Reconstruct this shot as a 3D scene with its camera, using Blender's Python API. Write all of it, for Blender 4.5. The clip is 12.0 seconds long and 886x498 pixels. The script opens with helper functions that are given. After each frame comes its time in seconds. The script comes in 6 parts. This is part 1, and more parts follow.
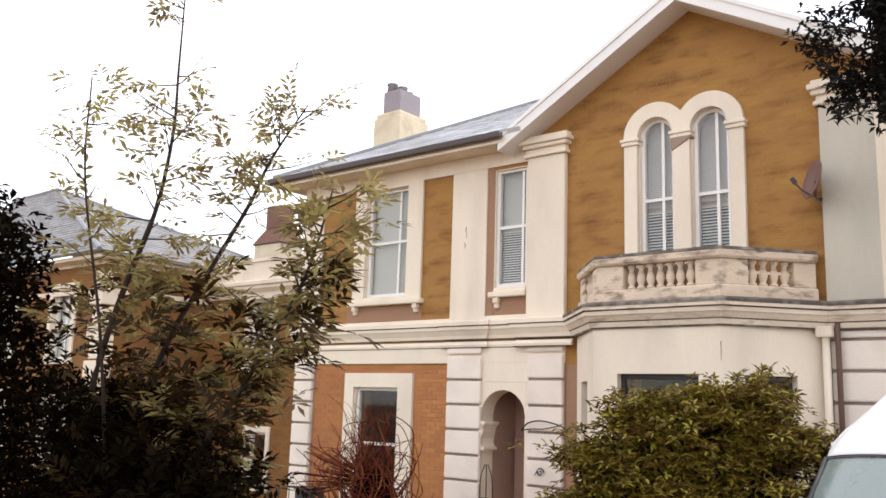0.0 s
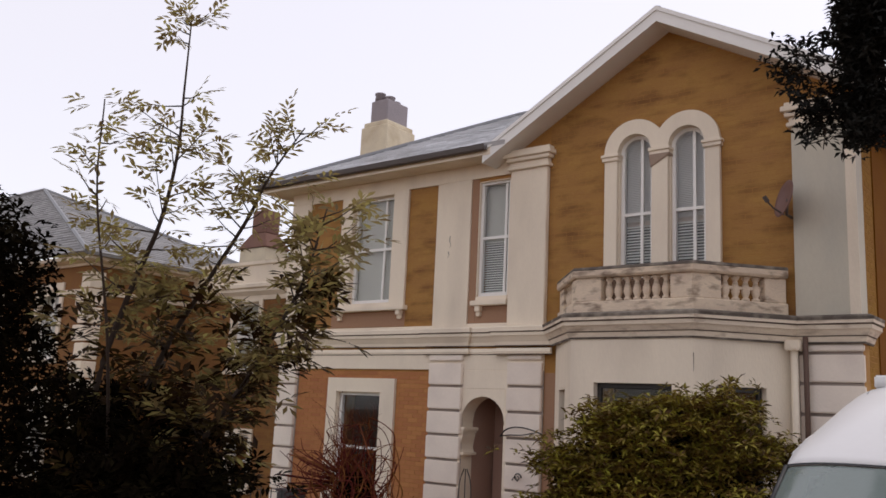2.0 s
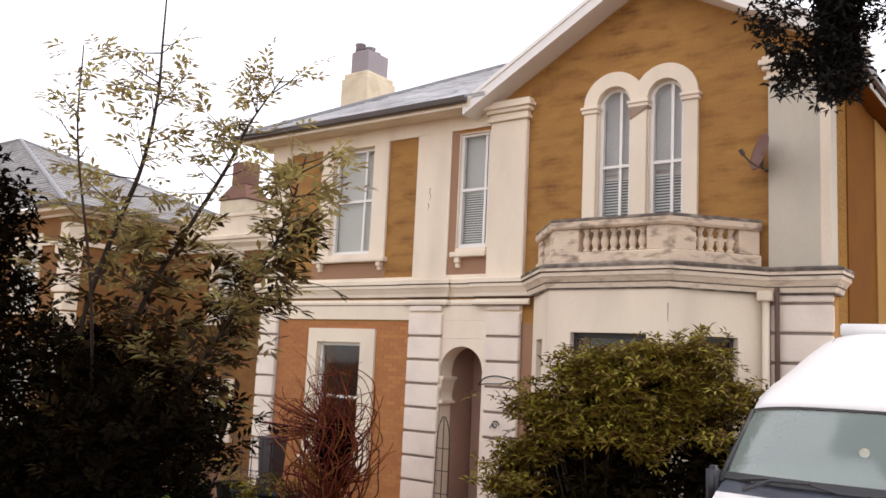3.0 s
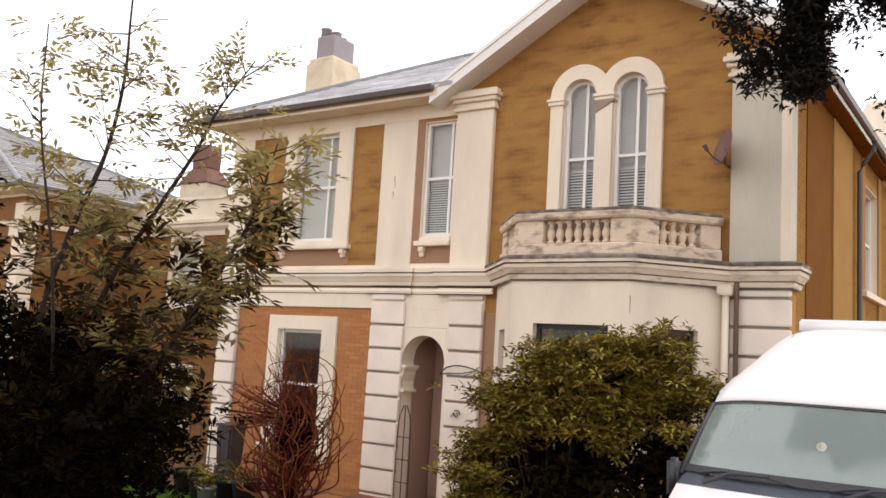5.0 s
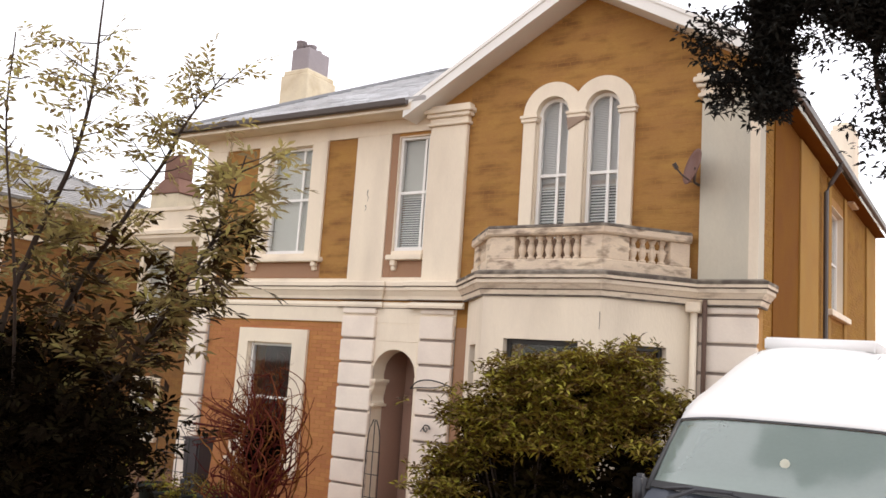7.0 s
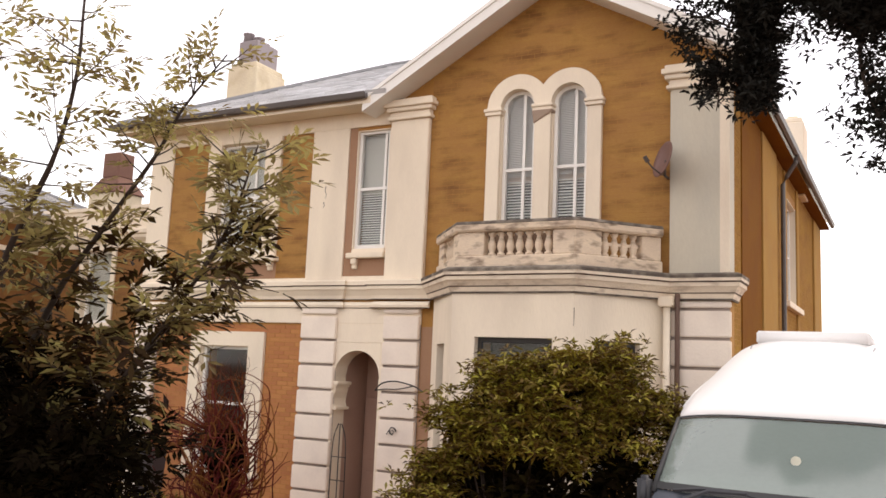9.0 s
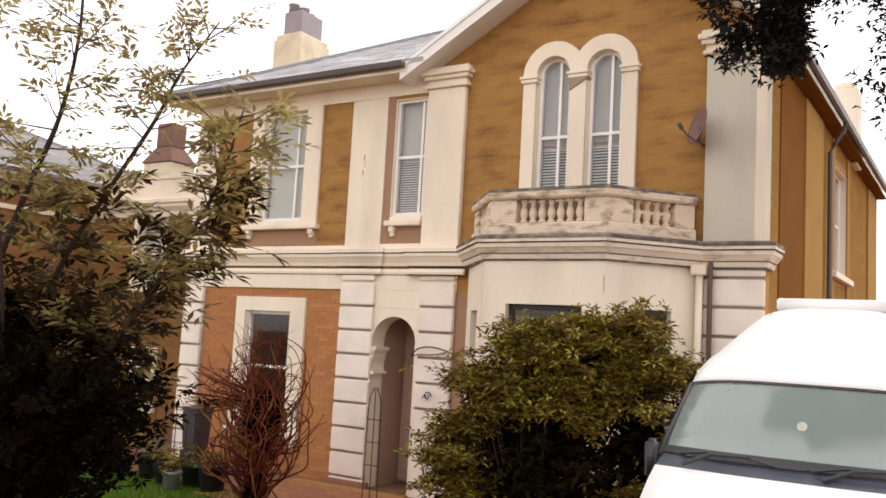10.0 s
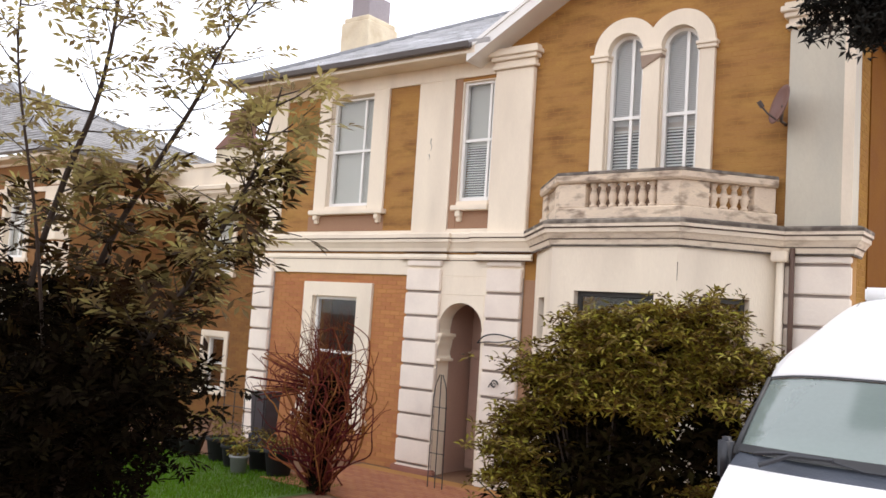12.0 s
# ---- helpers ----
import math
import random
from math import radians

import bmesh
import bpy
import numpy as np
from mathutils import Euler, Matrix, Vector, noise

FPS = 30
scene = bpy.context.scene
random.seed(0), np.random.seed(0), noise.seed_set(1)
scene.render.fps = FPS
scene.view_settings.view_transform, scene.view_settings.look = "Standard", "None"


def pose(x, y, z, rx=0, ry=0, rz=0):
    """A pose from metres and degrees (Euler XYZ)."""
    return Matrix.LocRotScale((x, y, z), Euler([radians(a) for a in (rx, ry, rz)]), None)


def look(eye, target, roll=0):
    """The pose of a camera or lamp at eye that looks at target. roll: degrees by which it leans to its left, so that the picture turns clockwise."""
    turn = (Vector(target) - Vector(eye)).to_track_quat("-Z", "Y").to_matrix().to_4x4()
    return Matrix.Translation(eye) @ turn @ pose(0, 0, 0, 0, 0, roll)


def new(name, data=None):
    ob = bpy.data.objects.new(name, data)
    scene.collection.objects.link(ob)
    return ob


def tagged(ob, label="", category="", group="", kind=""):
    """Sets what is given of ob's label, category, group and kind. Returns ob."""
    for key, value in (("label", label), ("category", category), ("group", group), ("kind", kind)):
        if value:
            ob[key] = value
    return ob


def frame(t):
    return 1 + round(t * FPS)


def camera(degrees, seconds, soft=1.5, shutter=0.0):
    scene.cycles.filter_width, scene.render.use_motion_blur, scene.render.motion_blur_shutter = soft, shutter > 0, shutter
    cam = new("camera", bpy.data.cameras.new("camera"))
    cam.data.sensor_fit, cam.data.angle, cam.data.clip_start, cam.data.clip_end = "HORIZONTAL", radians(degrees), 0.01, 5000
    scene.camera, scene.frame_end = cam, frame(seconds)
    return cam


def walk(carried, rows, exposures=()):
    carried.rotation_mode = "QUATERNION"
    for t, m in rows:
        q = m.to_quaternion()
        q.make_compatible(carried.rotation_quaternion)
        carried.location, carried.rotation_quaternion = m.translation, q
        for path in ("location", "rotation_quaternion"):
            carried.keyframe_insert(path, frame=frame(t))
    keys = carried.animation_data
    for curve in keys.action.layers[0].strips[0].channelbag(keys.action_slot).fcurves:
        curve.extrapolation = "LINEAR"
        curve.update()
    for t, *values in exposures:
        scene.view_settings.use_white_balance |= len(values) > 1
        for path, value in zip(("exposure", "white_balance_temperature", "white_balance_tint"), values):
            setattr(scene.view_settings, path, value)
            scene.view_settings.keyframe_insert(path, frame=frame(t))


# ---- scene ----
cam = camera(54.0, 12.0, soft=1.6)
PATH = [
    (0, (5.267, -11.865, 2.633), (4.01, -10.349, 2.984), 1.8),
    (0.5, (5.29, -11.968, 2.65), (4.044, -10.443, 3.012), 2.2),
    (1, (5.318, -12.061, 2.664), (4.078, -10.536, 3.036), 2.6),
    (1.5, (5.374, -12.068, 2.673), (4.133, -10.545, 3.05), 2.8),
    (2, (5.479, -12.139, 2.627), (4.253, -10.602, 2.992), 2.7),
    (2.5, (5.566, -12.19, 2.59), (4.349, -10.634, 2.899), 2.6),
    (3, (5.557, -12.202, 2.576), (4.359, -10.622, 2.838), 2.7),
    (5, (5.492, -12.215, 2.597), (4.367, -10.579, 2.836), 3.4),
    (5.5, (5.5, -12.222, 2.59), (4.388, -10.578, 2.835), 3.5),
    (6, (5.519, -12.206, 2.589), (4.418, -10.556, 2.84), 3.6),
    (6.5, (5.541, -12.197, 2.589), (4.45, -10.542, 2.853), 3.7),
    (7, (5.526, -12.208, 2.6), (4.452, -10.544, 2.875), 3.9),
    (7.2, (5.49, -12.23, 2.607), (4.427, -10.559, 2.886), 4.0),
    (8.8, (4.962, -12.155, 2.627), (4.011, -10.419, 2.914), 2.7),
    (9, (4.928, -12.139, 2.621), (3.983, -10.398, 2.898), 2.5),
    (9.5, (5.029, -12.101, 2.619), (4.05, -10.373, 2.854), 2.8),
    (10, (5.327, -12.044, 2.573), (4.262, -10.363, 2.777), 3.2),
    (10.5, (5.371, -11.934, 2.591), (4.254, -10.284, 2.765), 3.4),
    (11, (5.346, -11.861, 2.599), (4.192, -10.236, 2.758), 3.5),
    (11.5, (5.305, -11.786, 2.611), (4.119, -10.182, 2.768), 3.5),
    (12, (5.259, -11.737, 2.616), (4.054, -10.148, 2.775), 3.7),
]
EXPOSURES = [(0.0, 0.66, 6500, 13), (0.9, 0.50, 6550, 15), (1.5, 0.05, 6500, 20), (2.0, -0.40, 6600, 18), (2.5, 0.05, 6600, 20), (3.2, 0.50, 6800, 16),
             (5.0, 0.52, 6900, 15), (7.2, 0.56, 6850, 14), (9.0, 0.48, 7200, 17), (9.8, 0.5, 7200, 17), (10.5, 0.70, 6700, 14), (12.0, 0.70, 6500, 14)]
walk(cam, [(t, look(eye, target, roll)) for t, eye, target, roll in PATH], EXPOSURES)

# ---- world, sun ----
world = bpy.data.worlds.new("overcast_sky")
scene.world = world
world.use_nodes = True
wn, wl = world.node_tree.nodes, world.node_tree.links
wn.clear()
sky = wn.new("ShaderNodeTexSky")
sky.sky_type, sky.sun_disc = "NISHITA", False
sky.sun_elevation, sky.sun_rotation = radians(52), radians(15)
skylight = wn.new("ShaderNodeBackground")
skylight.inputs["Strength"].default_value = 0.07
wl.new(sky.outputs[0], skylight.inputs["Color"])
cloud = wn.new("ShaderNodeBackground")
cloud.inputs["Color"].default_value = (1.0, 0.985, 0.97, 1)
cloud.inputs["Strength"].default_value = 1.0
both = wn.new("ShaderNodeAddShader")
wl.new(skylight.outputs[0], both.inputs[0])
wl.new(cloud.outputs[0], both.inputs[1])
wout = wn.new("ShaderNodeOutputWorld")
wl.new(both.outputs[0], wout.inputs["Surface"])

sun = new("sun", bpy.data.lights.new("sun", "SUN"))
sun.data.energy, sun.data.angle, sun.data.color = 1.0, radians(18), (1.0, 0.95, 0.87)
sun.matrix_world = look((4, 14, 19), (0, 0, 0))


# ---- materials ----
def mat(name, colour, rough=0.8, vary=0.12, scale=3.0, fine=40.0, bump=0.15, metal=0.0, stain=None, stain_amount=0.0,
        stain_scale=1.2, island=0.0, spec=0.5, rand=0.0, stretch=(1, 1, 1), gloss_vary=0.08,
        stain_lo=0.48, stain_hi=0.72, translucent=0.0):
    m = bpy.data.materials.new(name)
    m.use_nodes = True
    n, l = m.node_tree.nodes, m.node_tree.links
    b = n["Principled BSDF"]
    b.inputs["Metallic"].default_value = metal
    b.inputs["Specular IOR Level"].default_value = spec
    tc = n.new("ShaderNodeTexCoord")
    mp = n.new("ShaderNodeMapping")
    mp.inputs["Scale"].default_value = stretch
    l.new(tc.outputs["Object"], mp.inputs["Vector"])

    def noise_node(sc, detail=5):
        t = n.new("ShaderNodeTexNoise")
        t.inputs["Scale"].default_value, t.inputs["Detail"].default_value = sc, detail
        l.new(mp.outputs[0], t.inputs["Vector"])
        return t

    def mathn(op, a, bb):
        t = n.new("ShaderNodeMath")
        t.operation = op
        for k, v in enumerate((a, bb)):
            if isinstance(v, (int, float)):
                t.inputs[k].default_value = v
            else:
                l.new(v, t.inputs[k])
        return t.outputs[0]

    big, small = noise_node(scale), noise_node(fine)
    v = mathn("ADD", mathn("MULTIPLY", mathn("SUBTRACT", big.outputs[0], 0.5), 2.4 * vary),
              mathn("MULTIPLY", mathn("SUBTRACT", small.outputs[0], 0.5), 1.4 * vary))
    if island:
        g = n.new("ShaderNodeNewGeometry")
        v = mathn("ADD", v, mathn("MULTIPLY", mathn("SUBTRACT", g.outputs["Random Per Island"], 0.5), island))
    if rand:
        o = n.new("ShaderNodeObjectInfo")
        v = mathn("ADD", v, mathn("MULTIPLY", mathn("SUBTRACT", o.outputs["Random"], 0.5), rand))
    hsv = n.new("ShaderNodeHueSaturation")
    hsv.inputs["Color"].default_value = (*colour, 1)
    l.new(mathn("ADD", v, 1.0), hsv.inputs["Value"])
    l.new(mathn("ADD", mathn("MULTIPLY", v, 0.06), 0.5), hsv.inputs["Hue"])
    out = hsv.outputs[0]
    if stain:
        st = noise_node(stain_scale, 8)
        ramp = n.new("ShaderNodeMapRange")
        ramp.inputs[1].default_value, ramp.inputs[2].default_value = stain_lo, stain_hi
        ramp.inputs[4].default_value = stain_amount
        l.new(st.outputs[0], ramp.inputs[0])
        mix = n.new("ShaderNodeMixRGB")
        l.new(ramp.outputs[0], mix.inputs[0])
        l.new(out, mix.inputs[1])
        mix.inputs[2].default_value = (*stain, 1)
        out = mix.outputs[0]
    l.new(out, b.inputs["Base Color"])
    l.new(mathn("ADD", mathn("MULTIPLY", mathn("SUBTRACT", big.outputs[0], 0.5), gloss_vary * 2), rough), b.inputs["Roughness"])
    if bump:
        bp = n.new("ShaderNodeBump")
        bp.inputs["Strength"].default_value, bp.inputs["Distance"].default_value = bump, 0.02
        l.new(small.outputs[0], bp.inputs["Height"])
        l.new(bp.outputs[0], b.inputs["Normal"])
    if translucent:
        tr = n.new("ShaderNodeBsdfTranslucent")
        l.new(out, tr.inputs["Color"])
        mx = n.new("ShaderNodeMixShader")
        mx.inputs[0].default_value = translucent
        l.new(b.outputs[0], mx.inputs[1])
        l.new(tr.outputs[0], mx.inputs[2])
        l.new(mx.outputs[0], n["Material Output"].inputs["Surface"])
    return m


def glass_mat(name, tint=(0.95, 0.96, 0.96), rough=0.03):
    m = bpy.data.materials.new(name)
    m.use_nodes = True
    b = m.node_tree.nodes["Principled BSDF"]
    b.inputs["Base Color"].default_value = (*tint, 1)
    b.inputs["Transmission Weight"].default_value = 1.0
    b.inputs["Roughness"].default_value = rough
    b.inputs["IOR"].default_value = 1.3
    t = m.node_tree.nodes.new("ShaderNodeTexNoise")
    t.inputs["Scale"].default_value = 1.5
    bp = m.node_tree.nodes.new("ShaderNodeBump")
    bp.inputs["Strength"].default_value, bp.inputs["Distance"].default_value = 0.03, 0.02
    m.node_tree.links.new(t.outputs[0], bp.inputs["Height"])
    m.node_tree.links.new(bp.outputs[0], b.inputs["Normal"])
    return m


STUCCO = mat("cream_stucco", (0.80, 0.695, 0.555), 0.85, 0.07, 1.3, 30, 0.2, stain=(0.50, 0.42, 0.34), stain_amount=0.35, stain_scale=0.9, stretch=(1.6, 1.6, 0.45))
STUCCO_OLD = mat("weathered_stucco", (0.69, 0.56, 0.425), 0.9, 0.16, 2.5, 35, 0.5, stain=(0.17, 0.11, 0.075), stain_amount=0.85, stain_scale=4.5, stain_lo=0.50, stain_hi=0.68, stretch=(0.8, 0.8, 2.2))
STUCCO_MID = mat("stained_stucco", (0.74, 0.63, 0.50), 0.9, 0.12, 2.5, 35, 0.4, stain=(0.27, 0.19, 0.13), stain_amount=0.55, stain_scale=4.5, stain_lo=0.52, stain_hi=0.7, stretch=(0.8, 0.8, 2.2))
# Ochre of the side strips, darkened: the side's shade is in the colour.
SIDE_OCHRE = mat("ochre_side_shade", (0.36, 0.20, 0.060), 0.95, 0.12, 1.5, 30, 0.2, spec=0.08, stain=(0.33, 0.22, 0.09), stain_amount=0.5)
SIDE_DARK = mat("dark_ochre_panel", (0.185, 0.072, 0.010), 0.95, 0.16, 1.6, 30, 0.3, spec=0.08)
FRAME_DARK = mat("dark_window_frame", (0.03, 0.027, 0.025), 0.5, 0.1, 4, 40, 0.05)
MOSS = mat("dark_lichen_lead", (0.10, 0.08, 0.065), 0.9, 0.35, 3.0, 30, 0.5, stain=(0.36, 0.31, 0.25), stain_amount=0.9, stain_scale=4.0)
# Colour of thin drawn lines; in the grooves it holds shadow and dirt.
DARK_LINE = mat("dark_line", (0.10, 0.07, 0.055), 0.95, 0.3, 3.0, 30, 0.4, stain=(0.36, 0.29, 0.22), stain_amount=0.55, stain_scale=2.5)
PAINT_GREY = mat("pale_grey_green_render", (0.55, 0.505, 0.41), 0.85, 0.08, 1.5, 25, 0.2, stain=(0.42, 0.41, 0.36), stain_amount=0.5, stain_scale=1.0, stretch=(1.4, 1.4, 0.5))
QUOIN = mat("painted_quoin", (0.82, 0.72, 0.62), 0.82, 0.06, 2.0, 30, 0.2, stain=(0.5, 0.42, 0.38), stain_amount=0.3, stain_scale=1.6)
# Backing between the quoins: joint shade put into a darker colour.
QUOIN_JOINT = mat("shaded_quoin_joint", (0.34, 0.28, 0.245), 0.92, 0.15, 2.5, 35, 0.3, stain=(0.16, 0.12, 0.10), stain_amount=0.6, stain_scale=3.0)
BRICK_LOW = mat("orange_brick", (0.415, 0.170, 0.062), 0.9, 0.14, 1.6, 30, 0.4, stain=(0.29, 0.12, 0.045), stain_amount=0.5, stain_scale=1.5, island=0.14, rand=0.2, stretch=(0.7, 0.7, 2.0))
BRICK = mat("ochre_brick", (0.37, 0.192, 0.052), 0.9, 0.18, 1.6, 30, 0.3, stain=(0.13, 0.05, 0.010), stain_amount=0.75, stain_scale=2.4, island=0.06, rand=0.1, stretch=(0.7, 0.7, 2.0))
# Brick of neighbour and wing; these walls' shade is mixed into the colour.
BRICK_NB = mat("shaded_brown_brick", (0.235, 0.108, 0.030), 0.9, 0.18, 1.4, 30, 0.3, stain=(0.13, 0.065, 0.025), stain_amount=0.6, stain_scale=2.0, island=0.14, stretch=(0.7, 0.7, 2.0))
# Side wall brick, darker than the front copy: shade put into the colour.
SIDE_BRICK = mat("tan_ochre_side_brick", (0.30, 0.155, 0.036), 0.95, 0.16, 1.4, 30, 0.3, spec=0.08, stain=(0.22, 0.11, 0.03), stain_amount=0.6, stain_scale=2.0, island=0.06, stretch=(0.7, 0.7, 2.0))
# Matching mortar, darkened for the same shade.
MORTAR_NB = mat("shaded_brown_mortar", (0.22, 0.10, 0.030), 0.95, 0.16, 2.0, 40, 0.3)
MORTAR = mat("ochre_mortar", (0.365, 0.18, 0.047), 0.95, 0.18, 2.0, 40, 0.3)
BROWN = mat("brown_painted_render", (0.33, 0.185, 0.11), 0.85, 0.1, 2.0, 35, 0.2)
WHITE = mat("white_gloss_paint", (0.80, 0.78, 0.74), 0.45, 0.04, 4, 50, 0.05)
BLIND = mat("pale_blind", (0.50, 0.49, 0.43), 0.7, 0.06, 2, 50, 0.05)
BLIND_UP = mat("white_upper_blind", (0.84, 0.75, 0.66), 0.7, 0.05, 2, 50, 0.05)
SLATE = mat("grey_slate", (0.60, 0.61, 0.63), 0.2, 0.14, 1.2, 25, 0.1, island=0.3, rand=0.2, spec=0.7)
LEAD = mat("lead_flashing", (0.22, 0.225, 0.235), 0.5, 0.12, 3, 30, 0.2)
GUTTER = mat("dark_gutter_paint", (0.09, 0.075, 0.07), 0.45, 0.15, 3, 30, 0.1)
SLATE_NB = mat("dull_slate", (0.26, 0.255, 0.25), 0.6, 0.16, 1.2, 25, 0.15, island=0.35, spec=0.3)
RED_STACK = mat("dark_red_brick", (0.17, 0.085, 0.06), 0.9, 0.2, 3, 30, 0.4)
CHIM = mat("chimney_cream_brick", (0.63, 0.54, 0.39), 0.9, 0.14, 3, 30, 0.4, stain=(0.38, 0.27, 0.15), stain_amount=0.6, stain_scale=2.0)
CHIM_DARK = mat("chimney_grey_brick", (0.29, 0.255, 0.265), 0.9, 0.14, 3, 30, 0.4)
TERRA = mat("terracotta", (0.30, 0.13, 0.09), 0.85, 0.15, 3, 30, 0.3)
# Unseen rooms: their dimness is put into a dark grey.
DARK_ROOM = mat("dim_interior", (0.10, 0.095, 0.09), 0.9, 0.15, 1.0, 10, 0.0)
DOOR = mat("brown_porch_wall", (0.40, 0.255, 0.195), 0.8, 0.1, 1.5, 30, 0.2)
GLASS = glass_mat("window_glass")
LAWN = mat("lawn_soil", (0.06, 0.11, 0.012), 0.95, 0.3, 2, 60, 0.6)
GRASSM = mat("grass_blades", (0.070, 0.140, 0.006), 0.9, 0.2, 1.5, 20, 0.0, island=0.5, spec=0.08)
PAVE = mat("terracotta_paving", (0.34, 0.135, 0.062), 0.85, 0.18, 1.5, 30, 0.3, stain=(0.16, 0.075, 0.045), stain_amount=0.6, rand=0.25)
GROUND = mat("gravelly_ground", (0.17, 0.085, 0.045), 0.95, 0.25, 0.8, 30, 0.5)
BARK = mat("grey_brown_bark", (0.04, 0.026, 0.018), 0.9, 0.2, 8, 60, 0.4)
ROSE = mat("red_brown_stem", (0.135, 0.030, 0.012), 0.85, 0.4, 9, 90, 0.6, island=1.1, spec=0.2)
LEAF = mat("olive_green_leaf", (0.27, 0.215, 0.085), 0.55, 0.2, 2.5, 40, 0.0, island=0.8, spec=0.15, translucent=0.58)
LEAF_SHADE = mat("shade_brown_leaf", (0.036, 0.021, 0.007), 0.7, 0.25, 2.5, 40, 0.0, island=1.0, spec=0.1, translucent=0.2)
LEAF_RH = mat("rhododendron_leaf", (0.17, 0.118, 0.020), 0.5, 0.25, 2.0, 40, 0.0, island=1.4, spec=0.15, translucent=0.1)
# Near-black leaf colour that carries the deep shade inside foliage.
LEAF_DARK = mat("shade_dark_leaf", (0.0062, 0.0042, 0.0018), 0.9, 0.2, 2.0, 40, 0.0, island=0.7, spec=0.03)
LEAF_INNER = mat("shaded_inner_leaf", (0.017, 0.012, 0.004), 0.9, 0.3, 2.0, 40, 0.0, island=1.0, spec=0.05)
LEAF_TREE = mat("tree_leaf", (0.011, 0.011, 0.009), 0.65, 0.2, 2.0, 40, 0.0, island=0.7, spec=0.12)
VANW = mat("white_van_paint", (0.80, 0.79, 0.78), 0.3, 0.03, 1.0, 20, 0.02)
BLACKP = mat("black_plastic", (0.025, 0.027, 0.033), 0.45, 0.12, 5, 50, 0.1)
IRON = mat("black_iron", (0.02, 0.02, 0.02), 0.5, 0.1, 8, 60, 0.1)
DISH = mat("dull_red_dish", (0.17, 0.09, 0.075), 0.55, 0.1, 4, 40, 0.05)
RUBBER = mat("tyre_rubber", (0.02, 0.02, 0.02), 0.85, 0.1, 6, 60, 0.2)
POTM = mat("dark_plastic_pot", (0.008, 0.0065, 0.006), 0.85, 0.15, 6, 50, 0.1)
POT_GREY = mat("pale_grey_pot", (0.22, 0.215, 0.21), 0.7, 0.15, 5.0, 50, 0.1)
CANE = mat("red_brown_cane", (0.12, 0.045, 0.025), 0.8, 0.2, 6.0, 60, 0.2)
CURTAIN = mat("grey_white_curtain", (0.55, 0.56, 0.55), 0.9, 0.08, 3, 40, 0.1)


# ---- building blocks ----
def thing(name, loc, label, category, group="", kind=""):
    ob = new(name)
    ob.location = loc
    ob.empty_display_size = 0.1
    return tagged(ob, label, category, group, kind)


def mesh_of(name, bm, material, smooth=False):
    me = bpy.data.meshes.new(name)
    bmesh.ops.recalc_face_normals(bm, faces=bm.faces)
    bm.to_mesh(me)
    bm.free()
    for p in me.polygons:
        p.use_smooth = smooth
    me.materials.append(material)
    return me


def part(name, bm, material, parent, label="", smooth=False):
    ob = new(name, mesh_of(name, bm, material, smooth))
    ob.parent = parent
    if label:
        ob["label"] = label
    return ob


def raw_part(name, verts, faces, material, parent, label="", smooth=False, kind=""):
    me = bpy.data.meshes.new(name)
    me.from_pydata(verts, [], faces)
    for p in me.polygons:
        p.use_smooth = smooth
    me.materials.append(material)
    ob = new(name, me)
    ob.parent = parent
    if label:
        ob["label"] = label
    if kind:
        ob["kind"] = kind
    return ob


def hexa(bm, pts):
    v = [bm.verts.new(p) for p in pts]
    for f in ((0, 1, 2, 3), (7, 6, 5, 4), (0, 4, 5, 1), (1, 5, 6, 2), (2, 6, 7, 3), (3, 7, 4, 0)):
        bm.faces.new([v[k] for k in f])


def box(bm, x0, x1, y0, y1, z0, z1):
    hexa(bm, [(x0, y0, z0), (x1, y0, z0), (x1, y1, z0), (x0, y1, z0), (x0, y0, z1), (x1, y0, z1), (x1, y1, z1), (x0, y1, z1)])


def bevel(bm, w=0.012, seg=2):
    bmesh.ops.bevel(bm, geom=list(bm.edges), offset=w, segments=seg, affect="EDGES", clamp_overlap=True)
    return bm


class Face:
    """A wall plane from a to b seen from outside with a on the left; d is the distance in front of it."""

    def __init__(self, a, b):
        self.a, self.b = Vector((*a, 0)), Vector((*b, 0))
        self.u = (self.b - self.a).normalized()
        self.n = Vector((self.u.y, -self.u.x, 0))
        self.length = (self.b - self.a).length

    def p(self, u, d, z):
        q = self.a + self.u * u + self.n * d
        return (q.x, q.y, z)

    def box(self, bm, u0, u1, d0, d1, z0, z1):
        hexa(bm, [self.p(u0, d1, z0), self.p(u1, d1, z0), self.p(u1, d0, z0), self.p(u0, d0, z0),
                  self.p(u0, d1, z1), self.p(u1, d1, z1), self.p(u1, d0, z1), self.p(u0, d0, z1)])

    def wall(self, bm, u0, u1, z0, z1, holes, d0=-0.3, d1=0.0):
        """A wall slab with rectangular openings (u0, u1, z0, z1) through it."""
        us = sorted({u0, u1, *[v for h in holes for v in h[:2]]})
        for a, b in zip(us, us[1:]):
            if b <= u0 or a >= u1 or b - a < 1e-5:
                continue
            m = (a + b) / 2
            spans = sorted([(h[2], h[3]) for h in holes if h[0] < m < h[1]])
            z = z0
            for s, e in spans:
                if s > z + 1e-5:
                    self.box(bm, a, b, d0, d1, z, s)
                z = max(z, e)
            if z < z1 - 1e-5:
                self.box(bm, a, b, d0, d1, z, z1)


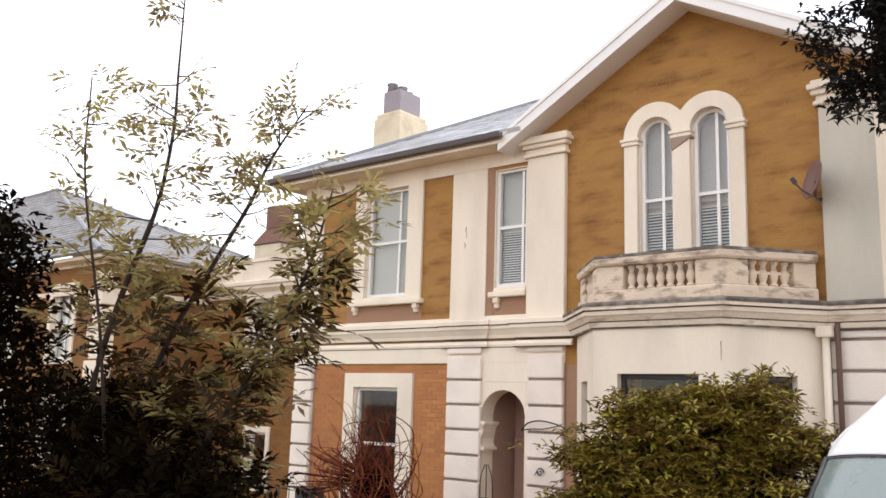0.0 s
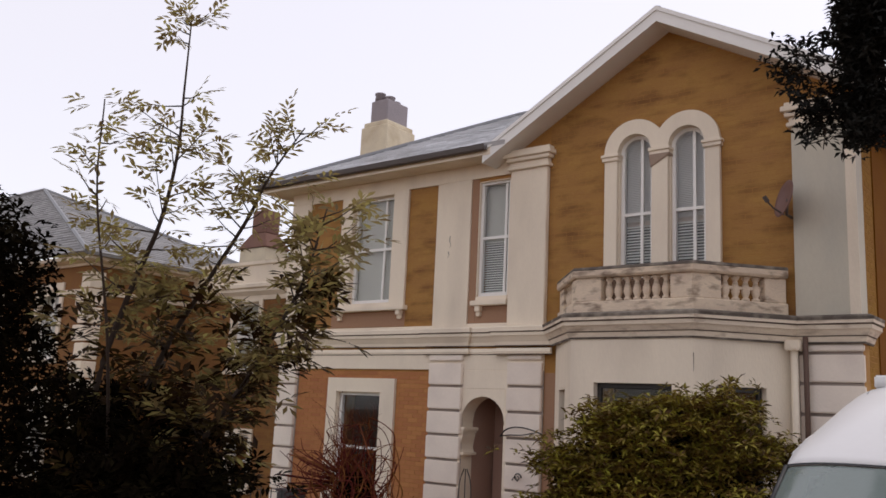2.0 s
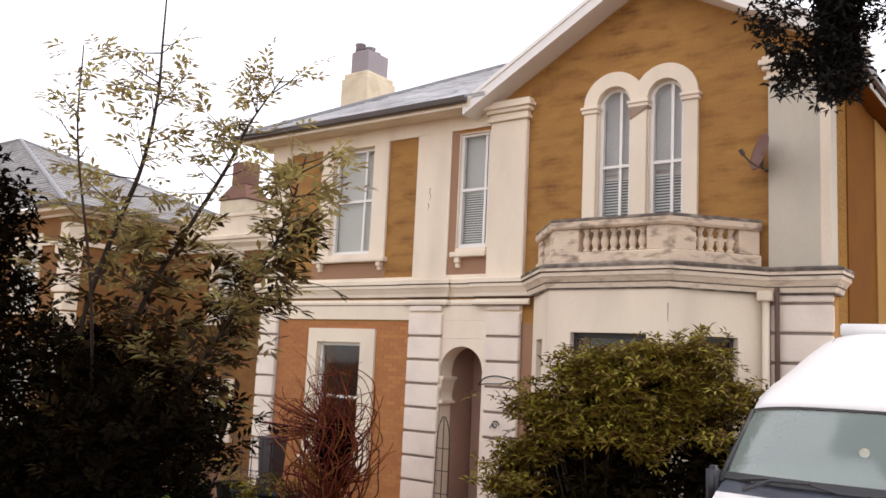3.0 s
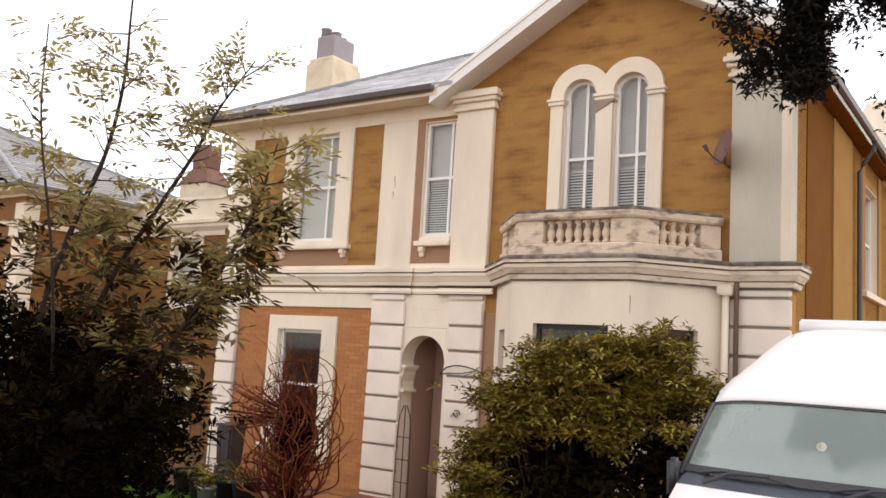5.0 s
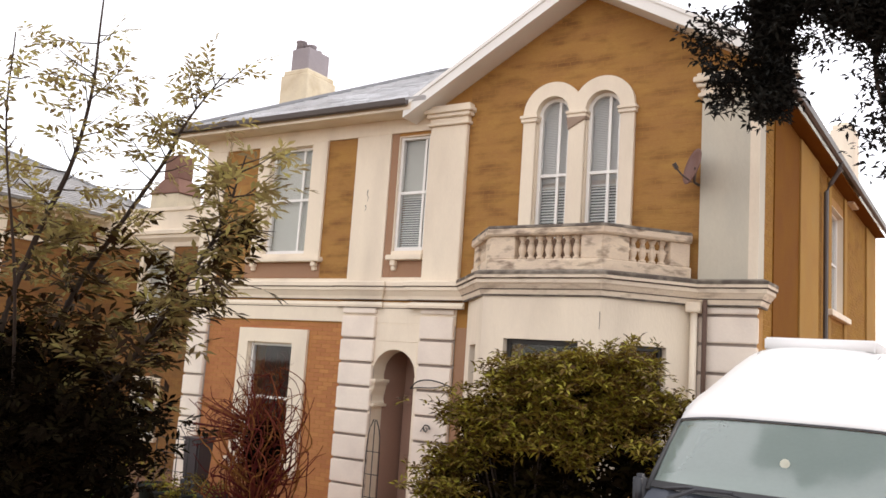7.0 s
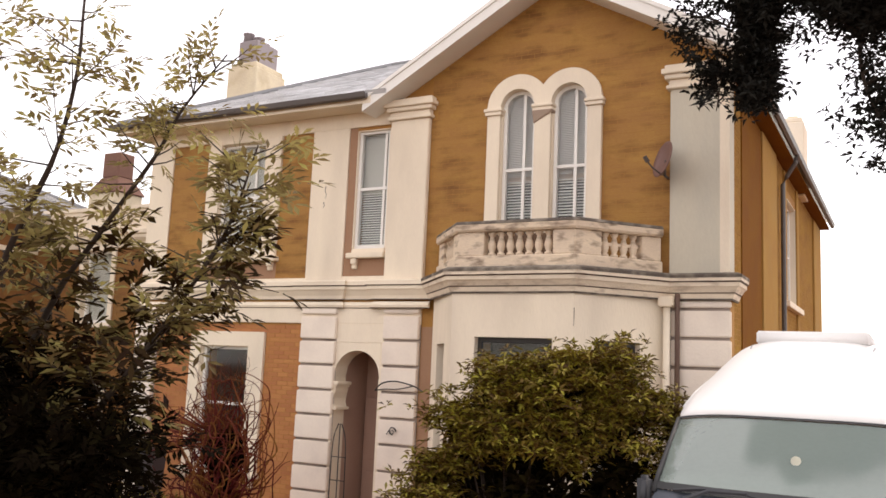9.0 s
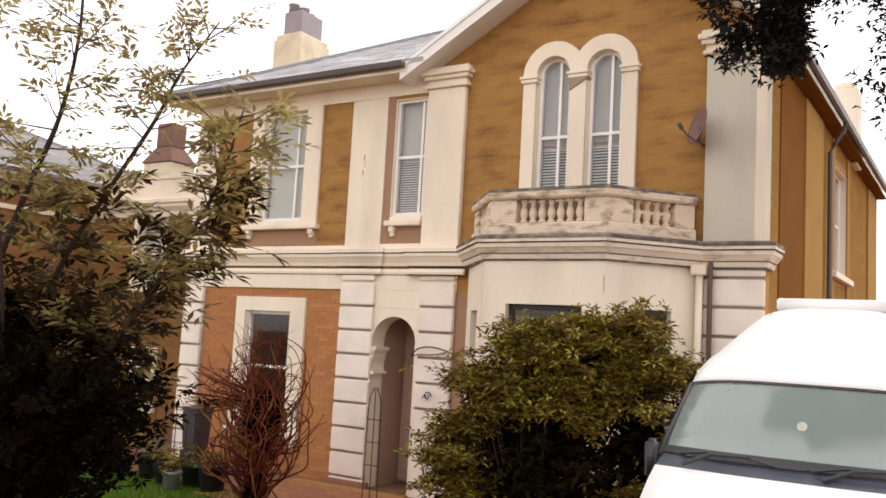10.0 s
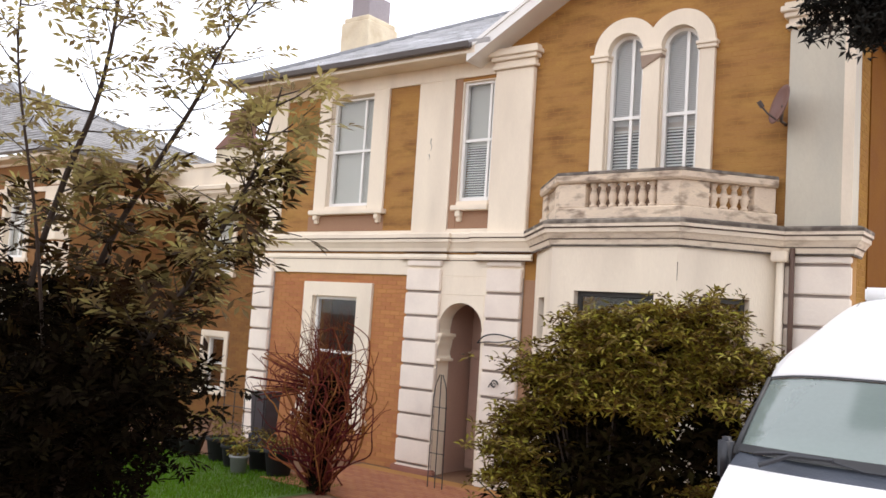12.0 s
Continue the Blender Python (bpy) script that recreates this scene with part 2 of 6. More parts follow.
def sweep(bm, path, profile, closed_profile=True):
    """Runs a profile of (out, z) along a path in the plan, with mitred corners; outside lies to the right of the way."""
    path = [Vector((*p, 0)) for p in path]
    rings = []
    for i, p in enumerate(path):
        dirs = []
        if i:
            dirs.append((p - path[i - 1]).normalized())
        if i < len(path) - 1:
            dirs.append((path[i + 1] - p).normalized())
        ns = [Vector((d.y, -d.x, 0)) for d in dirs]
        n = sum(ns, Vector()).normalized()
        n = n / max(0.3, n.dot(ns[0]))
        rings.append([bm.verts.new((p.x + n.x * o, p.y + n.y * o, z)) for o, z in profile])
    m = len(profile)
    for a, b in zip(rings, rings[1:]):
        for k in range(m if closed_profile else m - 1):
            bm.faces.new((a[k], b[k], b[(k + 1) % m], a[(k + 1) % m]))
    if closed_profile:
        bm.faces.new(rings[0])
        bm.faces.new(rings[-1][::-1])


def tube(bm, pts, r0, r1=None, sides=6):
    """A tapered tube through points."""
    r1 = r0 if r1 is None else r1
    pts = [Vector(p) for p in pts]
    rings = []
    for i, p in enumerate(pts):
        d = (pts[min(i + 1, len(pts) - 1)] - pts[max(i - 1, 0)]).normalized()
        side = d.cross(Vector((0.31, 0.17, 0.93)) if abs(d.z) < 0.95 else Vector((1, 0, 0))).normalized()
        up = side.cross(d)
        r = r0 + (r1 - r0) * i / max(1, len(pts) - 1)
        rings.append([bm.verts.new(p + (side * math.cos(a) + up * math.sin(a)) * r) for a in [2 * math.pi * k / sides for k in range(sides)]])
    for a, b in zip(rings, rings[1:]):
        for k in range(sides):
            bm.faces.new((a[k], a[(k + 1) % sides], b[(k + 1) % sides], b[k]))
    bm.faces.new(rings[0][::-1])
    bm.faces.new(rings[-1])


def lathe(bm, profile, x=0, y=0, sides=12):
    """A turned body from (radius, z)."""
    rings = [[bm.verts.new((x + r * math.cos(2 * math.pi * k / sides), y + r * math.sin(2 * math.pi * k / sides), z)) for k in range(sides)] for r, z in profile]
    for a, b in zip(rings, rings[1:]):
        for k in range(sides):
            bm.faces.new((a[k], a[(k + 1) % sides], b[(k + 1) % sides], b[k]))
    bm.faces.new(rings[0][::-1])
    bm.faces.new(rings[-1])


def B():
    return bmesh.new()


# ---- ground ----
def ground_z(x, y):
    """The drive and garden rise gently from the house towards the road."""
    t = min(1.0, max(0.0, (-y - 2.6) / 9.0))
    return 1.05 * t * t * (3 - 2 * t) if y > -60 else 1.05


def grid_sheet(bm, xs, ys, lift=0.0):
    vs = [[bm.verts.new((x, y, ground_z(x, y) + lift)) for x in xs] for y in ys]
    for i in range(len(ys) - 1):
        for j in range(len(xs) - 1):
            bm.faces.new((vs[i][j], vs[i][j + 1], vs[i + 1][j + 1], vs[i + 1][j]))


g = B()
grid_sheet(g, [-400, -120, -50, -25, -15, -8, -4, 0, 4, 8, 15, 30, 60, 150, 400],
           [-400, -120, -40, -20, *[-12 + 0.5 * k for k in range(21)], 0, 4, 10, 30, 80, 200, 400])
ground = new("ground", mesh_of("ground", g, GROUND, True))
tagged(ground, "bare gravelly earth and drive round the villa", "ground", kind="structure")
g = B()
grid_sheet(g, [-13.7 + 0.5 * k for k in range(21)], [-7.95 + 0.5 * k for k in range(13)], 0.012)
lawn = new("lawn", mesh_of("lawn", g, LAWN, True))
tagged(lawn, "bright green mown lawn in front of the villa", "lawn", kind="structure")
rng = random.Random(5)
vs, fs = [], []
for _ in range(32000):
    x, y = rng.uniform(-9.8, -3.75), rng.uniform(-6.2, -1.97)
    z, h, a = ground_z(x, y) + 0.01, rng.uniform(0.03, 0.075), rng.uniform(0, 6.3)
    k = len(vs)
    vs += [(x - 0.006 * math.cos(a), y - 0.006 * math.sin(a), z), (x + 0.006 * math.cos(a), y + 0.006 * math.sin(a), z),
           (x + rng.uniform(-0.03, 0.03), y + rng.uniform(-0.03, 0.03), z + h)]
    fs.append((k, k + 1, k + 2))
raw_part("grass", vs, fs, GRASSM, lawn, "short green grass blades", kind="stuff")

# ---- the villa ----
house = thing("villa", (0, 0, 0), "two-storey ochre brick villa with cream stucco trim and gabled bay", "house")
FRONT = Face((-8.3, 0), (2.78, 0))
OX = 8.3            # u = x + OX on the front
SIDE = Face((2.78, 0), (2.78, 13.0))
LEFT = Face((-8.3, 13.0), (-8.3, 0))
BACK = Face((2.78, 13.0), (-8.3, 13.0))


def fx(x):
    return x + OX


W1 = (-6.48, -5.41, 4.58, 6.66)      # upper double sash
W2 = (-3.42, -2.755, 4.60, 6.66)      # upper narrow sash
WG = (-6.62, -5.49, 0.72, 2.90)       # ground-floor sash
DOORWAY = (-3.62, -2.72, 0.0, 2.90)
GL, GR = (-0.71, -0.11, 4.2, 7.04), (0.14, 0.74, 4.2, 7.04)
holes = [(fx(a), fx(b), c, d) for a, b, c, d in (W1, W2, WG, DOORWAY, GL, GR)]
holes.append((fx(-0.9), fx(1.05), 0.6, 3.2))        # bay opening behind
bm = B()
FRONT.wall(bm, 0, 11.08, 0, 7.02, holes, -0.3, 0.0)
# gable head
for k in range(40):
    a, b = -2.85 + 5.9 * k / 40, -2.85 + 5.9 * (k + 1) / 40
    h0, h1 = [8.72 - 0.56 * abs(v - 0.12) for v in (a, b)]
    if min(h0, h1) <= 7.03:
        continue
    zlow = 7.10 if any(b > c - 0.3 and a < c + 0.3 for c in (-0.41, 0.44)) else 7.02
    hexa(bm, [(a, 0, zlow), (b, 0, zlow), (b, 0.3, zlow), (a, 0.3, zlow), (a, 0, h0), (b, 0, h1), (b, 0.3, h1), (a, 0.3, h0)])
front_wall = part("front_wall", bm, MORTAR, house, "ochre brick front wall")
bm = B()
SIDE.wall(bm, 0.3, 13.0, 0, 7.02, [(5.9, 7.6, 4.25, 6.35)])
side_wall = part("side_wall", bm, MORTAR, house, "ochre brick side wall")
bm = B()
LEFT.wall(bm, 0.3, 12.7, 0, 7.02, [])
BACK.wall(bm, 0.3, 11.08, 0, 7.02, [])
part("rear_wall", bm, MORTAR, house)
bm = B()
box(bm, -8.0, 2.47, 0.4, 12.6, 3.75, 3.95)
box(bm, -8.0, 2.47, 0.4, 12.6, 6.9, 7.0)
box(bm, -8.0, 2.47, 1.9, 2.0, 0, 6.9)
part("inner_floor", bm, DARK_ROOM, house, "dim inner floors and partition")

# stucco fields and bands on the front


def slab(x0, x1, z0, z1, d=0.035, name="stucco_band", material=None, label=""):
    bm = B()
    FRONT.box(bm, fx(x0), fx(x1), 0.0, d, z0, z1)
    part(name, bevel(bm, 0.006, 1), material or STUCCO, front_wall, label)


slab(-8.3, -7.72, 4.05, 6.72)
slab(-4.35, -3.58, 4.05, 6.72)
slab(-8.3, -2.72, 6.72, 7.02)
slab(-7.72, -4.35, 4.02, 4.11)
slab(-3.58, -2.72, 4.02, 4.13)
slab(-8.3, -1.99, 3.33, 3.60)
slab(-3.60, -2.67, 3.02, 3.33)
slab(-2.72, -2.67, 0.0, 3.02, 0.03, "door_margin")
slab(-3.66, -3.62, 0.0, 3.02, 0.03, "door_margin")
slab(-3.58, -3.425, 4.13, 6.72, 0.012, "brown_panel", BROWN, "brown painted brick panel")
slab(-3.425, -2.72, 4.13, 4.43, 0.012, "brown_panel", BROWN, "brown painted brick panel")
slab(-1.98, -1.76, 0.3, 3.30, 0.012, "brown_panel", BROWN, "brown painted brick panel")
slab(-6.95, -5.03, 4.12, 4.405, 0.010, "brown_panel", BROWN, "brown painted brick panel")
slab(1.60, 1.98, 0.3, 3.60, 0.012, "brown_panel", BROWN, "brown painted brick panel")


def pilaster(x0, x1, material, name):
    bm = B()
    FRONT.box(bm, fx(x0), fx(x1), 0.0, 0.10, 4.06, 6.74)
    bevel(bm, 0.012, 2)
    p = part(name, bm, material, house, "flat stucco pilaster")
    bm = B()
    for z0, z1, o in ((6.74, 6.80, 0.05), (6.80, 6.88, 0.02), (6.88, 6.95, 0.07), (6.95, 7.03, 0.11), (7.03, 7.09, 0.07)):
        FRONT.box(bm, fx(x0) - o, fx(x1) + o, 0.0, 0.10 + o, z0, z1)
    part("capital", bevel(bm, 0.010, 2), STUCCO, p, "moulded stucco capital")
    return p


pilaster(-2.70, -1.97, STUCCO, "pilaster")
bm = B()
FRONT.box(bm, fx(1.98), fx(2.79), -0.28, 0.10, 4.06, 6.74)
rp = part("pilaster", bevel(bm, 0.012, 2), PAINT_GREY, house, "pale grey-green corner pilaster with flaking paint")
bm = B()
for z0, z1, o in ((6.74, 6.80, 0.05), (6.80, 6.88, 0.02), (6.88, 6.95, 0.07), (6.95, 7.03, 0.11), (7.03, 7.09, 0.07)):
    FRONT.box(bm, fx(1.98) - o, fx(2.79) + o, -0.2, 0.10 + o, z0, z1)
part("capital", bevel(bm, 0.010, 2), STUCCO, rp, "moulded stucco capital")
bm = B()
FRONT.box(bm, fx(2.665), fx(2.797), 0.096, 0.108, 4.07, 6.735)
part("corner_margin", bevel(bm, 0.003, 1), STUCCO, rp, "cream corner margin with flaking paint")

# bay and its cornice
BAY = [(-1.75, -0.06), (-0.82, -1.2), (1.0, -1.2), (1.93, -0.06)]
BF = [Face(BAY[k], BAY[k + 1]) for k in range(3)]
bay = None
for f, hole in zip(BF, ((0.42, 0.98, 0.9, 3.02), (0.37, 1.52, 0.9, 3.11), (0.32, 1.05, 0.9, 3.11))):
    bm = B()
    f.wall(bm, 0.0, f.length, 0, 3.86, [hole], -0.22, 0.0)
    bmesh.ops.remove_doubles(bm, verts=bm.verts, dist=0.001)
    wall_ = part("bay_wall", bm, STUCCO, house, "cream stucco canted bay wall")
    bay = bay or wall_
for f, (a, b, c, d) in zip(BF, ((0.42, 0.98, 0.9, 3.02), (0.37, 1.52, 0.9, 3.11), (0.32, 1.05, 0.9, 3.11))):
    bm = B()
    for u0, u1, z0, z1 in ((a, a + 0.06, c, d), (b - 0.06, b, c, d), (a + 0.06, b - 0.06, c, c + 0.07), (a + 0.06, b - 0.06, d - 0.07, d), (a + 0.06, b - 0.06, 2.05, 2.10)):
        f.box(bm, u0, u1, -0.17, -0.11, z0, z1)
    w = part("window", bevel(bm, 0.006, 1), FRAME_DARK, bay, "dark sash frame in the bay")
    bm = B()
    f.box(bm, a + 0.05, b - 0.05, -0.145, -0.139, c + 0.05, d - 0.05)
    part("bay_pane", bm, GLASS, bay, "dark window glass").visible_shadow = False
    bm = B()
    f.box(bm, a - 0.05, b + 0.05, -0.02, 0.06, c - 0.1, c)
    part("bay_sill", bevel(bm, 0.01, 1), STUCCO, bay)
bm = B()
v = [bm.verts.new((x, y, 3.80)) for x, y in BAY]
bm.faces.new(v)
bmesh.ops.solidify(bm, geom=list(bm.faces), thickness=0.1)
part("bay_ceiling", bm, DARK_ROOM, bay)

STRING = [(-8.4, 0.5), (-8.4, 0.0), (-4.42, 0.0), (-4.42, -0.05), (-3.52, -0.05), (-3.52, 0.0), (-2.86, 0.0), (-2.86, -0.10), (-1.80, -0.10), (-0.82, -1.2), (1.0, -1.2), (1.97, -0.10), (2.81, -0.10), (2.81, 0.35)]
CORN = [(0.0, 3.74), (0.03, 3.74), (0.045, 3.80), (0.06, 3.82), (0.10, 3.88), (0.125, 3.90), (0.125, 3.955), (0.15, 3.97), (0.15, 4.035), (0.10, 4.06), (0.0, 4.07)]
bm = B()
sweep(bm, STRING[:9], [(o * 0.75, z) for o, z in CORN])
sweep(bm, STRING[:9], [(0.0, 3.60), (0.05, 3.60), (0.06, 3.64), (0.035, 3.68), (0.0, 3.70)])
part("string_course", bm, STUCCO, house, "moulded cream string course")
# Thin strips paint the moulding's shadow lines and dirt.
bm = B()
sweep(bm, STRING[:9], [(0.07, 3.952), (0.102, 3.952), (0.116, 3.968), (0.07, 3.968)])
sweep(bm, STRING[:9], [(0.0, 3.726), (0.028, 3.726), (0.034, 3.742), (0.0, 3.742)])
sweep(bm, STRING[:9], [(0.0, 3.588), (0.040, 3.588), (0.048, 3.600), (0.0, 3.600)])
part("grime_line", bm, DARK_LINE, house, "dark painted lines of shadow and dirt in the moulding grooves")
bm = B()
sweep(bm, STRING[8:], [(o * 1.05, z) for o, z in CORN])
part("cornice", bm, STUCCO_MID, house, "stained moulded cornice over the bay")
bm = B()
sweep(bm, STRING[8:], [(0.1, 3.952), (0.140, 3.952), (0.162, 3.968), (0.1, 3.968)])
sweep(bm, STRING[8:], [(0.03, 3.806), (0.056, 3.806), (0.066, 3.819), (0.03, 3.819)])
part("grime_line", bm, DARK_LINE, house, "dark painted lines of shadow and dirt in the moulding grooves")
bm = B()
sweep(bm, STRING[8:], [(0.0, 4.074), (0.0, 4.092), (0.10, 4.084), (0.166, 4.054), (0.164, 4.012), (0.159, 4.012), (0.159, 4.038), (0.10, 4.068)])
part("cornice_capping", bm, MOSS, house, "dark lichen-stained lead capping")
# Dark strip painting the cornice's shadow together with moss.
bm = B()
sweep(bm, STRING[8:], [(0.0, 3.745), (0.0, 3.715), (0.022, 3.715), (0.026, 3.738)])
part("drip_mould", bm, MOSS, house, "dark drip line under the cornice, shadow and moss painted in")

# balcony
balcony = part("balcony_base", B(), STUCCO_OLD, house, "weathered stucco balcony kerb")
BALP = [(-1.66, -0.10), (-0.79, -1.12), (0.97, -1.12), (1.86, -0.10)]
bm = B()
sweep(bm, BALP, [(0.0, 4.07), (0.045, 4.07), (0.045, 4.24), (0.02, 4.26), (-0.16, 4.26), (-0.16, 4.07)])
v = [bm.verts.new((x, y, 4.05)) for x, y in BAY]
bm.faces.new(v)
bm.to_mesh(balcony.data)
bm.free()
balcony.data.materials.clear()
balcony.data.materials.append(STUCCO_OLD)
bm = B()
sweep(bm, BALP, [(0.0, 4.60), (0.04, 4.60), (0.065, 4.63), (0.065, 4.70), (0.04, 4.74), (-0.16, 4.75), (-0.19, 4.70), (-0.19, 4.63), (-0.16, 4.60)])
part("balcony_rail", bm, STUCCO_OLD, house, "stained moulded balcony coping")
bm = B()
sweep(bm, BALP, [(0.045, 4.738), (0.045, 4.746), (-0.16, 4.762), (-0.19, 4.706), (-0.196, 4.71), (-0.17, 4.77), (0.05, 4.752), (0.07, 4.712), (0.066, 4.706)])
part("coping_crust", bm, MOSS, house, "dark lichen crust on the coping")
BBF = [Face(BALP[k], BALP[k + 1]) for k in range(3)]


def baluster_mesh():
    bm = B()
    lathe(bm, [(0.055, 0.0), (0.055, 0.035), (0.034, 0.05), (0.042, 0.075), (0.060, 0.13), (0.053, 0.18), (0.033, 0.25), (0.030, 0.275), (0.046, 0.29), (0.046, 0.30), (0.055, 0.305), (0.055, 0.34)], sides=12)
    return mesh_of("baluster", bm, STUCCO_OLD, True)


BALU = baluster_mesh()
for f, (u0, u1, n) in zip(BBF, ((0.34, 1.0, 4), (0.42, 1.42, 7), (0.42, 1.02, 4))):
    for k in range(n):
        q = f.p(u0 + (u1 - u0) * (k + 0.5) / n, -0.07, 4.26)
        o = new("baluster", BALU)
        o.parent, o.location = balcony, q
for f, spans in zip(BBF, (((0.0, 0.32), (1.02, 1.34)), ((0.0, 0.40), (1.44, 1.76)), ((0.0, 0.40), (1.04, 1.353)))):
    for a, b in spans:
        bm = B()
        f.box(bm, a, b, -0.15, 0.012, 4.26, 4.60)
        part("pier", bevel(bm, 0.01, 1), STUCCO_OLD, balcony, "stained stucco balcony pier")
bm = B()
BBF[2].box(bm, 0.42, 1.02, -0.09, -0.05, 4.42, 4.46)
part("tie_bar", bm, STUCCO_OLD, balcony, "broken horizontal balustrade bar")

# twin arched window surround
CL, CR, ZS, RI, RO = -0.41, 0.44, 6.76, 0.287, 0.52
bm = B()
N = 72
x0, x1 = CL - RO, CR + RO


def outer(x):
    return max([ZS + math.sqrt(max(0, RO * RO - (x - c) ** 2)) for c in (CL, CR)])


def inner(x):
    for c in (CL, CR):
        if abs(x - c) < RI:
            return ZS + math.sqrt(RI * RI - (x - c) ** 2)
    return ZS


edges = sorted({x0 + (x1 - x0) * k / N for k in range(N + 1)} | {CL - RI, CL + RI, CR - RI, CR + RI})
for a, b in zip(edges, edges[1:]):
    e = 1e-4
    zi0, zi1, zo0, zo1 = inner(a + e), inner(b - e), outer(a + e), outer(b - e)
    hexa(bm, [(a, -0.075, zi0), (b, -0.075, zi1), (b, 0.105, zi1), (a, 0.105, zi0), (a, -0.075, zo0), (b, -0.075, zo1), (b, 0.105, zo1), (a, 0.105, zo0)])
bmesh.ops.remove_doubles(bm, verts=bm.verts, dist=0.002)
twin = part("arched_surround", bm, STUCCO, house, "cream stucco twin-arched window surround")
SPRINGER_BROWN = mat("dark_brown_stucco", (0.34, 0.25, 0.19), 0.9, 0.2, 3.0, 30, 0.4)
for a, b in ((CL - RO, CL - RI), (CL + RI, CR - RI), (CR + RI, CR + RO)):
    bm = B()
    box(bm, a + 0.005, b - 0.005, -0.07, 0.1, 4.1, ZS - 0.11)
    part("jamb", bevel(bm, 0.008, 1), STUCCO, twin)
    bm = B()
    box(bm, a - 0.025, b + 0.025, -0.10, 0.06, ZS - 0.11, ZS - 0.05)
    box(bm, a - 0.04, b + 0.04, -0.12, 0.06, ZS - 0.05, ZS)
    part("impost", bevel(bm, 0.008, 1), STUCCO, twin, "moulded impost block")
# Wedge below the middle impost, darker brown than the jambs.
bm = B()
a, b = CL + RI, CR - RI
hexa(bm, [(a - 0.005, -0.085, ZS - 0.30), (b + 0.02, -0.085, ZS - 0.14), (b + 0.02, 0.07, ZS - 0.14), (a - 0.005, 0.07, ZS - 0.30),
          (a - 0.03, -0.105, ZS - 0.10), (b + 0.03, -0.105, ZS - 0.10), (b + 0.03, 0.07, ZS - 0.10), (a - 0.03, 0.07, ZS - 0.10)])
part("springer", bevel(bm, 0.006, 1), SPRINGER_BROWN, twin, "dark brown corbel under the arch springing")


# Panel added behind the balusters so that their gaps read dark.
slab(-0.97, 1.02, 4.09, 4.74, 0.09, "window_apron", mat("dark_brown_backing", (0.13, 0.075, 0.045), 0.9, 0.2, 2.0, 30, 0.3), "dark brown panel added behind the balustrade gaps")


def sash(x0, x1, z0, z1, face=FRONT, off=OX, d=-0.14, mullion=0.5, rail=0.5, slats=(), curtain=False, arch=False, parent=house, bars=True):
    """A box sash window with two sashes, panes and what hangs behind it."""
    u0, u1 = x0 + off, x1 + off
    zr = z0 + (z1 - z0) * rail
    um = u0 + (u1 - u0) * mullion
    bm = B()
    fw = 0.068
    zt = z1
    face.box(bm, u0, u0 + fw, d - 0.06, d + 0.03, z0, zt)
    face.box(bm, u1 - fw, u1, d - 0.06, d + 0.03, z0, zt)
    face.box(bm, u0 + fw, u1 - fw, d - 0.06, d + 0.03, z0, z0 + 0.07)
    if not arch:
        face.box(bm, u0 + fw, u1 - fw, d - 0.06, d + 0.03, z1 - 0.06, z1)
    w = part("window", bevel(bm, 0.005, 1), WHITE, parent, "white painted sash window")
    for a, b in ((u0 - 0.002, u0 + 0.014), (u1 - 0.014, u1 + 0.002)):
        bm = B()
        face.box(bm, a, b, d + 0.028, 0.004, z0, ZS if arch else z1)
        part("reveal", bm, STUCCO, w, "cream plastered reveal")
    if not arch:
        bm = B()
        face.box(bm, u0 + 0.014, u1 - 0.014, d + 0.028, 0.004, z1 - 0.014, z1 + 0.002)
        part("reveal", bm, STUCCO, w, "cream plastered reveal")
    bm = B()
    face.box(bm, u0 + fw, u1 - fw, d - 0.04, d + 0.015, zr - 0.025, zr + 0.025)
    part("meeting_rail", bm, WHITE, w)
    if bars:
        bm = B()
        face.box(bm, um - 0.024, um + 0.024, d - 0.03, d + 0.008, z0 + 0.07, zr - 0.025)
        face.box(bm, um - 0.024, um + 0.024, d - 0.035, d + 0.004, zr + 0.025, z1 - 0.06)
        part("glazing_bar", bm, WHITE, w)
    for a, b in ((z0 + 0.06, zr), (zr, z1 - (0.0 if arch else 0.05))):
        bm = B()
        face.box(bm, u0 + fw - 0.01, u1 - fw + 0.01, d - 0.018, d - 0.013, a, b)
        part("pane", bm, GLASS, w, "clear window glass").visible_shadow = False
    for a, b, step in slats:
        bmm = B()
        z = a
        while z < b:
            hexa(bmm, [face.p(u0 + 0.06, d - 0.075, z), face.p(u1 - 0.06, d - 0.075, z), face.p(u1 - 0.06, d - 0.115, z + 0.022), face.p(u0 + 0.06, d - 0.115, z + 0.022),
                       face.p(u0 + 0.06, d - 0.075, z + 0.011), face.p(u1 - 0.06, d - 0.075, z + 0.011), face.p(u1 - 0.06, d - 0.115, z + 0.033), face.p(u0 + 0.06, d - 0.115, z + 0.033)])
            z += step
        part("shutter_slats", bmm, WHITE, w, "white louvre shutter slats")["kind"] = "stuff"
    if curtain:
        bmm = B()
        face.box(bmm, u0 + 0.03, u1 - 0.03, d - 0.10, d - 0.09, z0 + 0.02, z1)
        part("roller_blind", bmm, BLIND, w, "pale drawn blind")
    return w


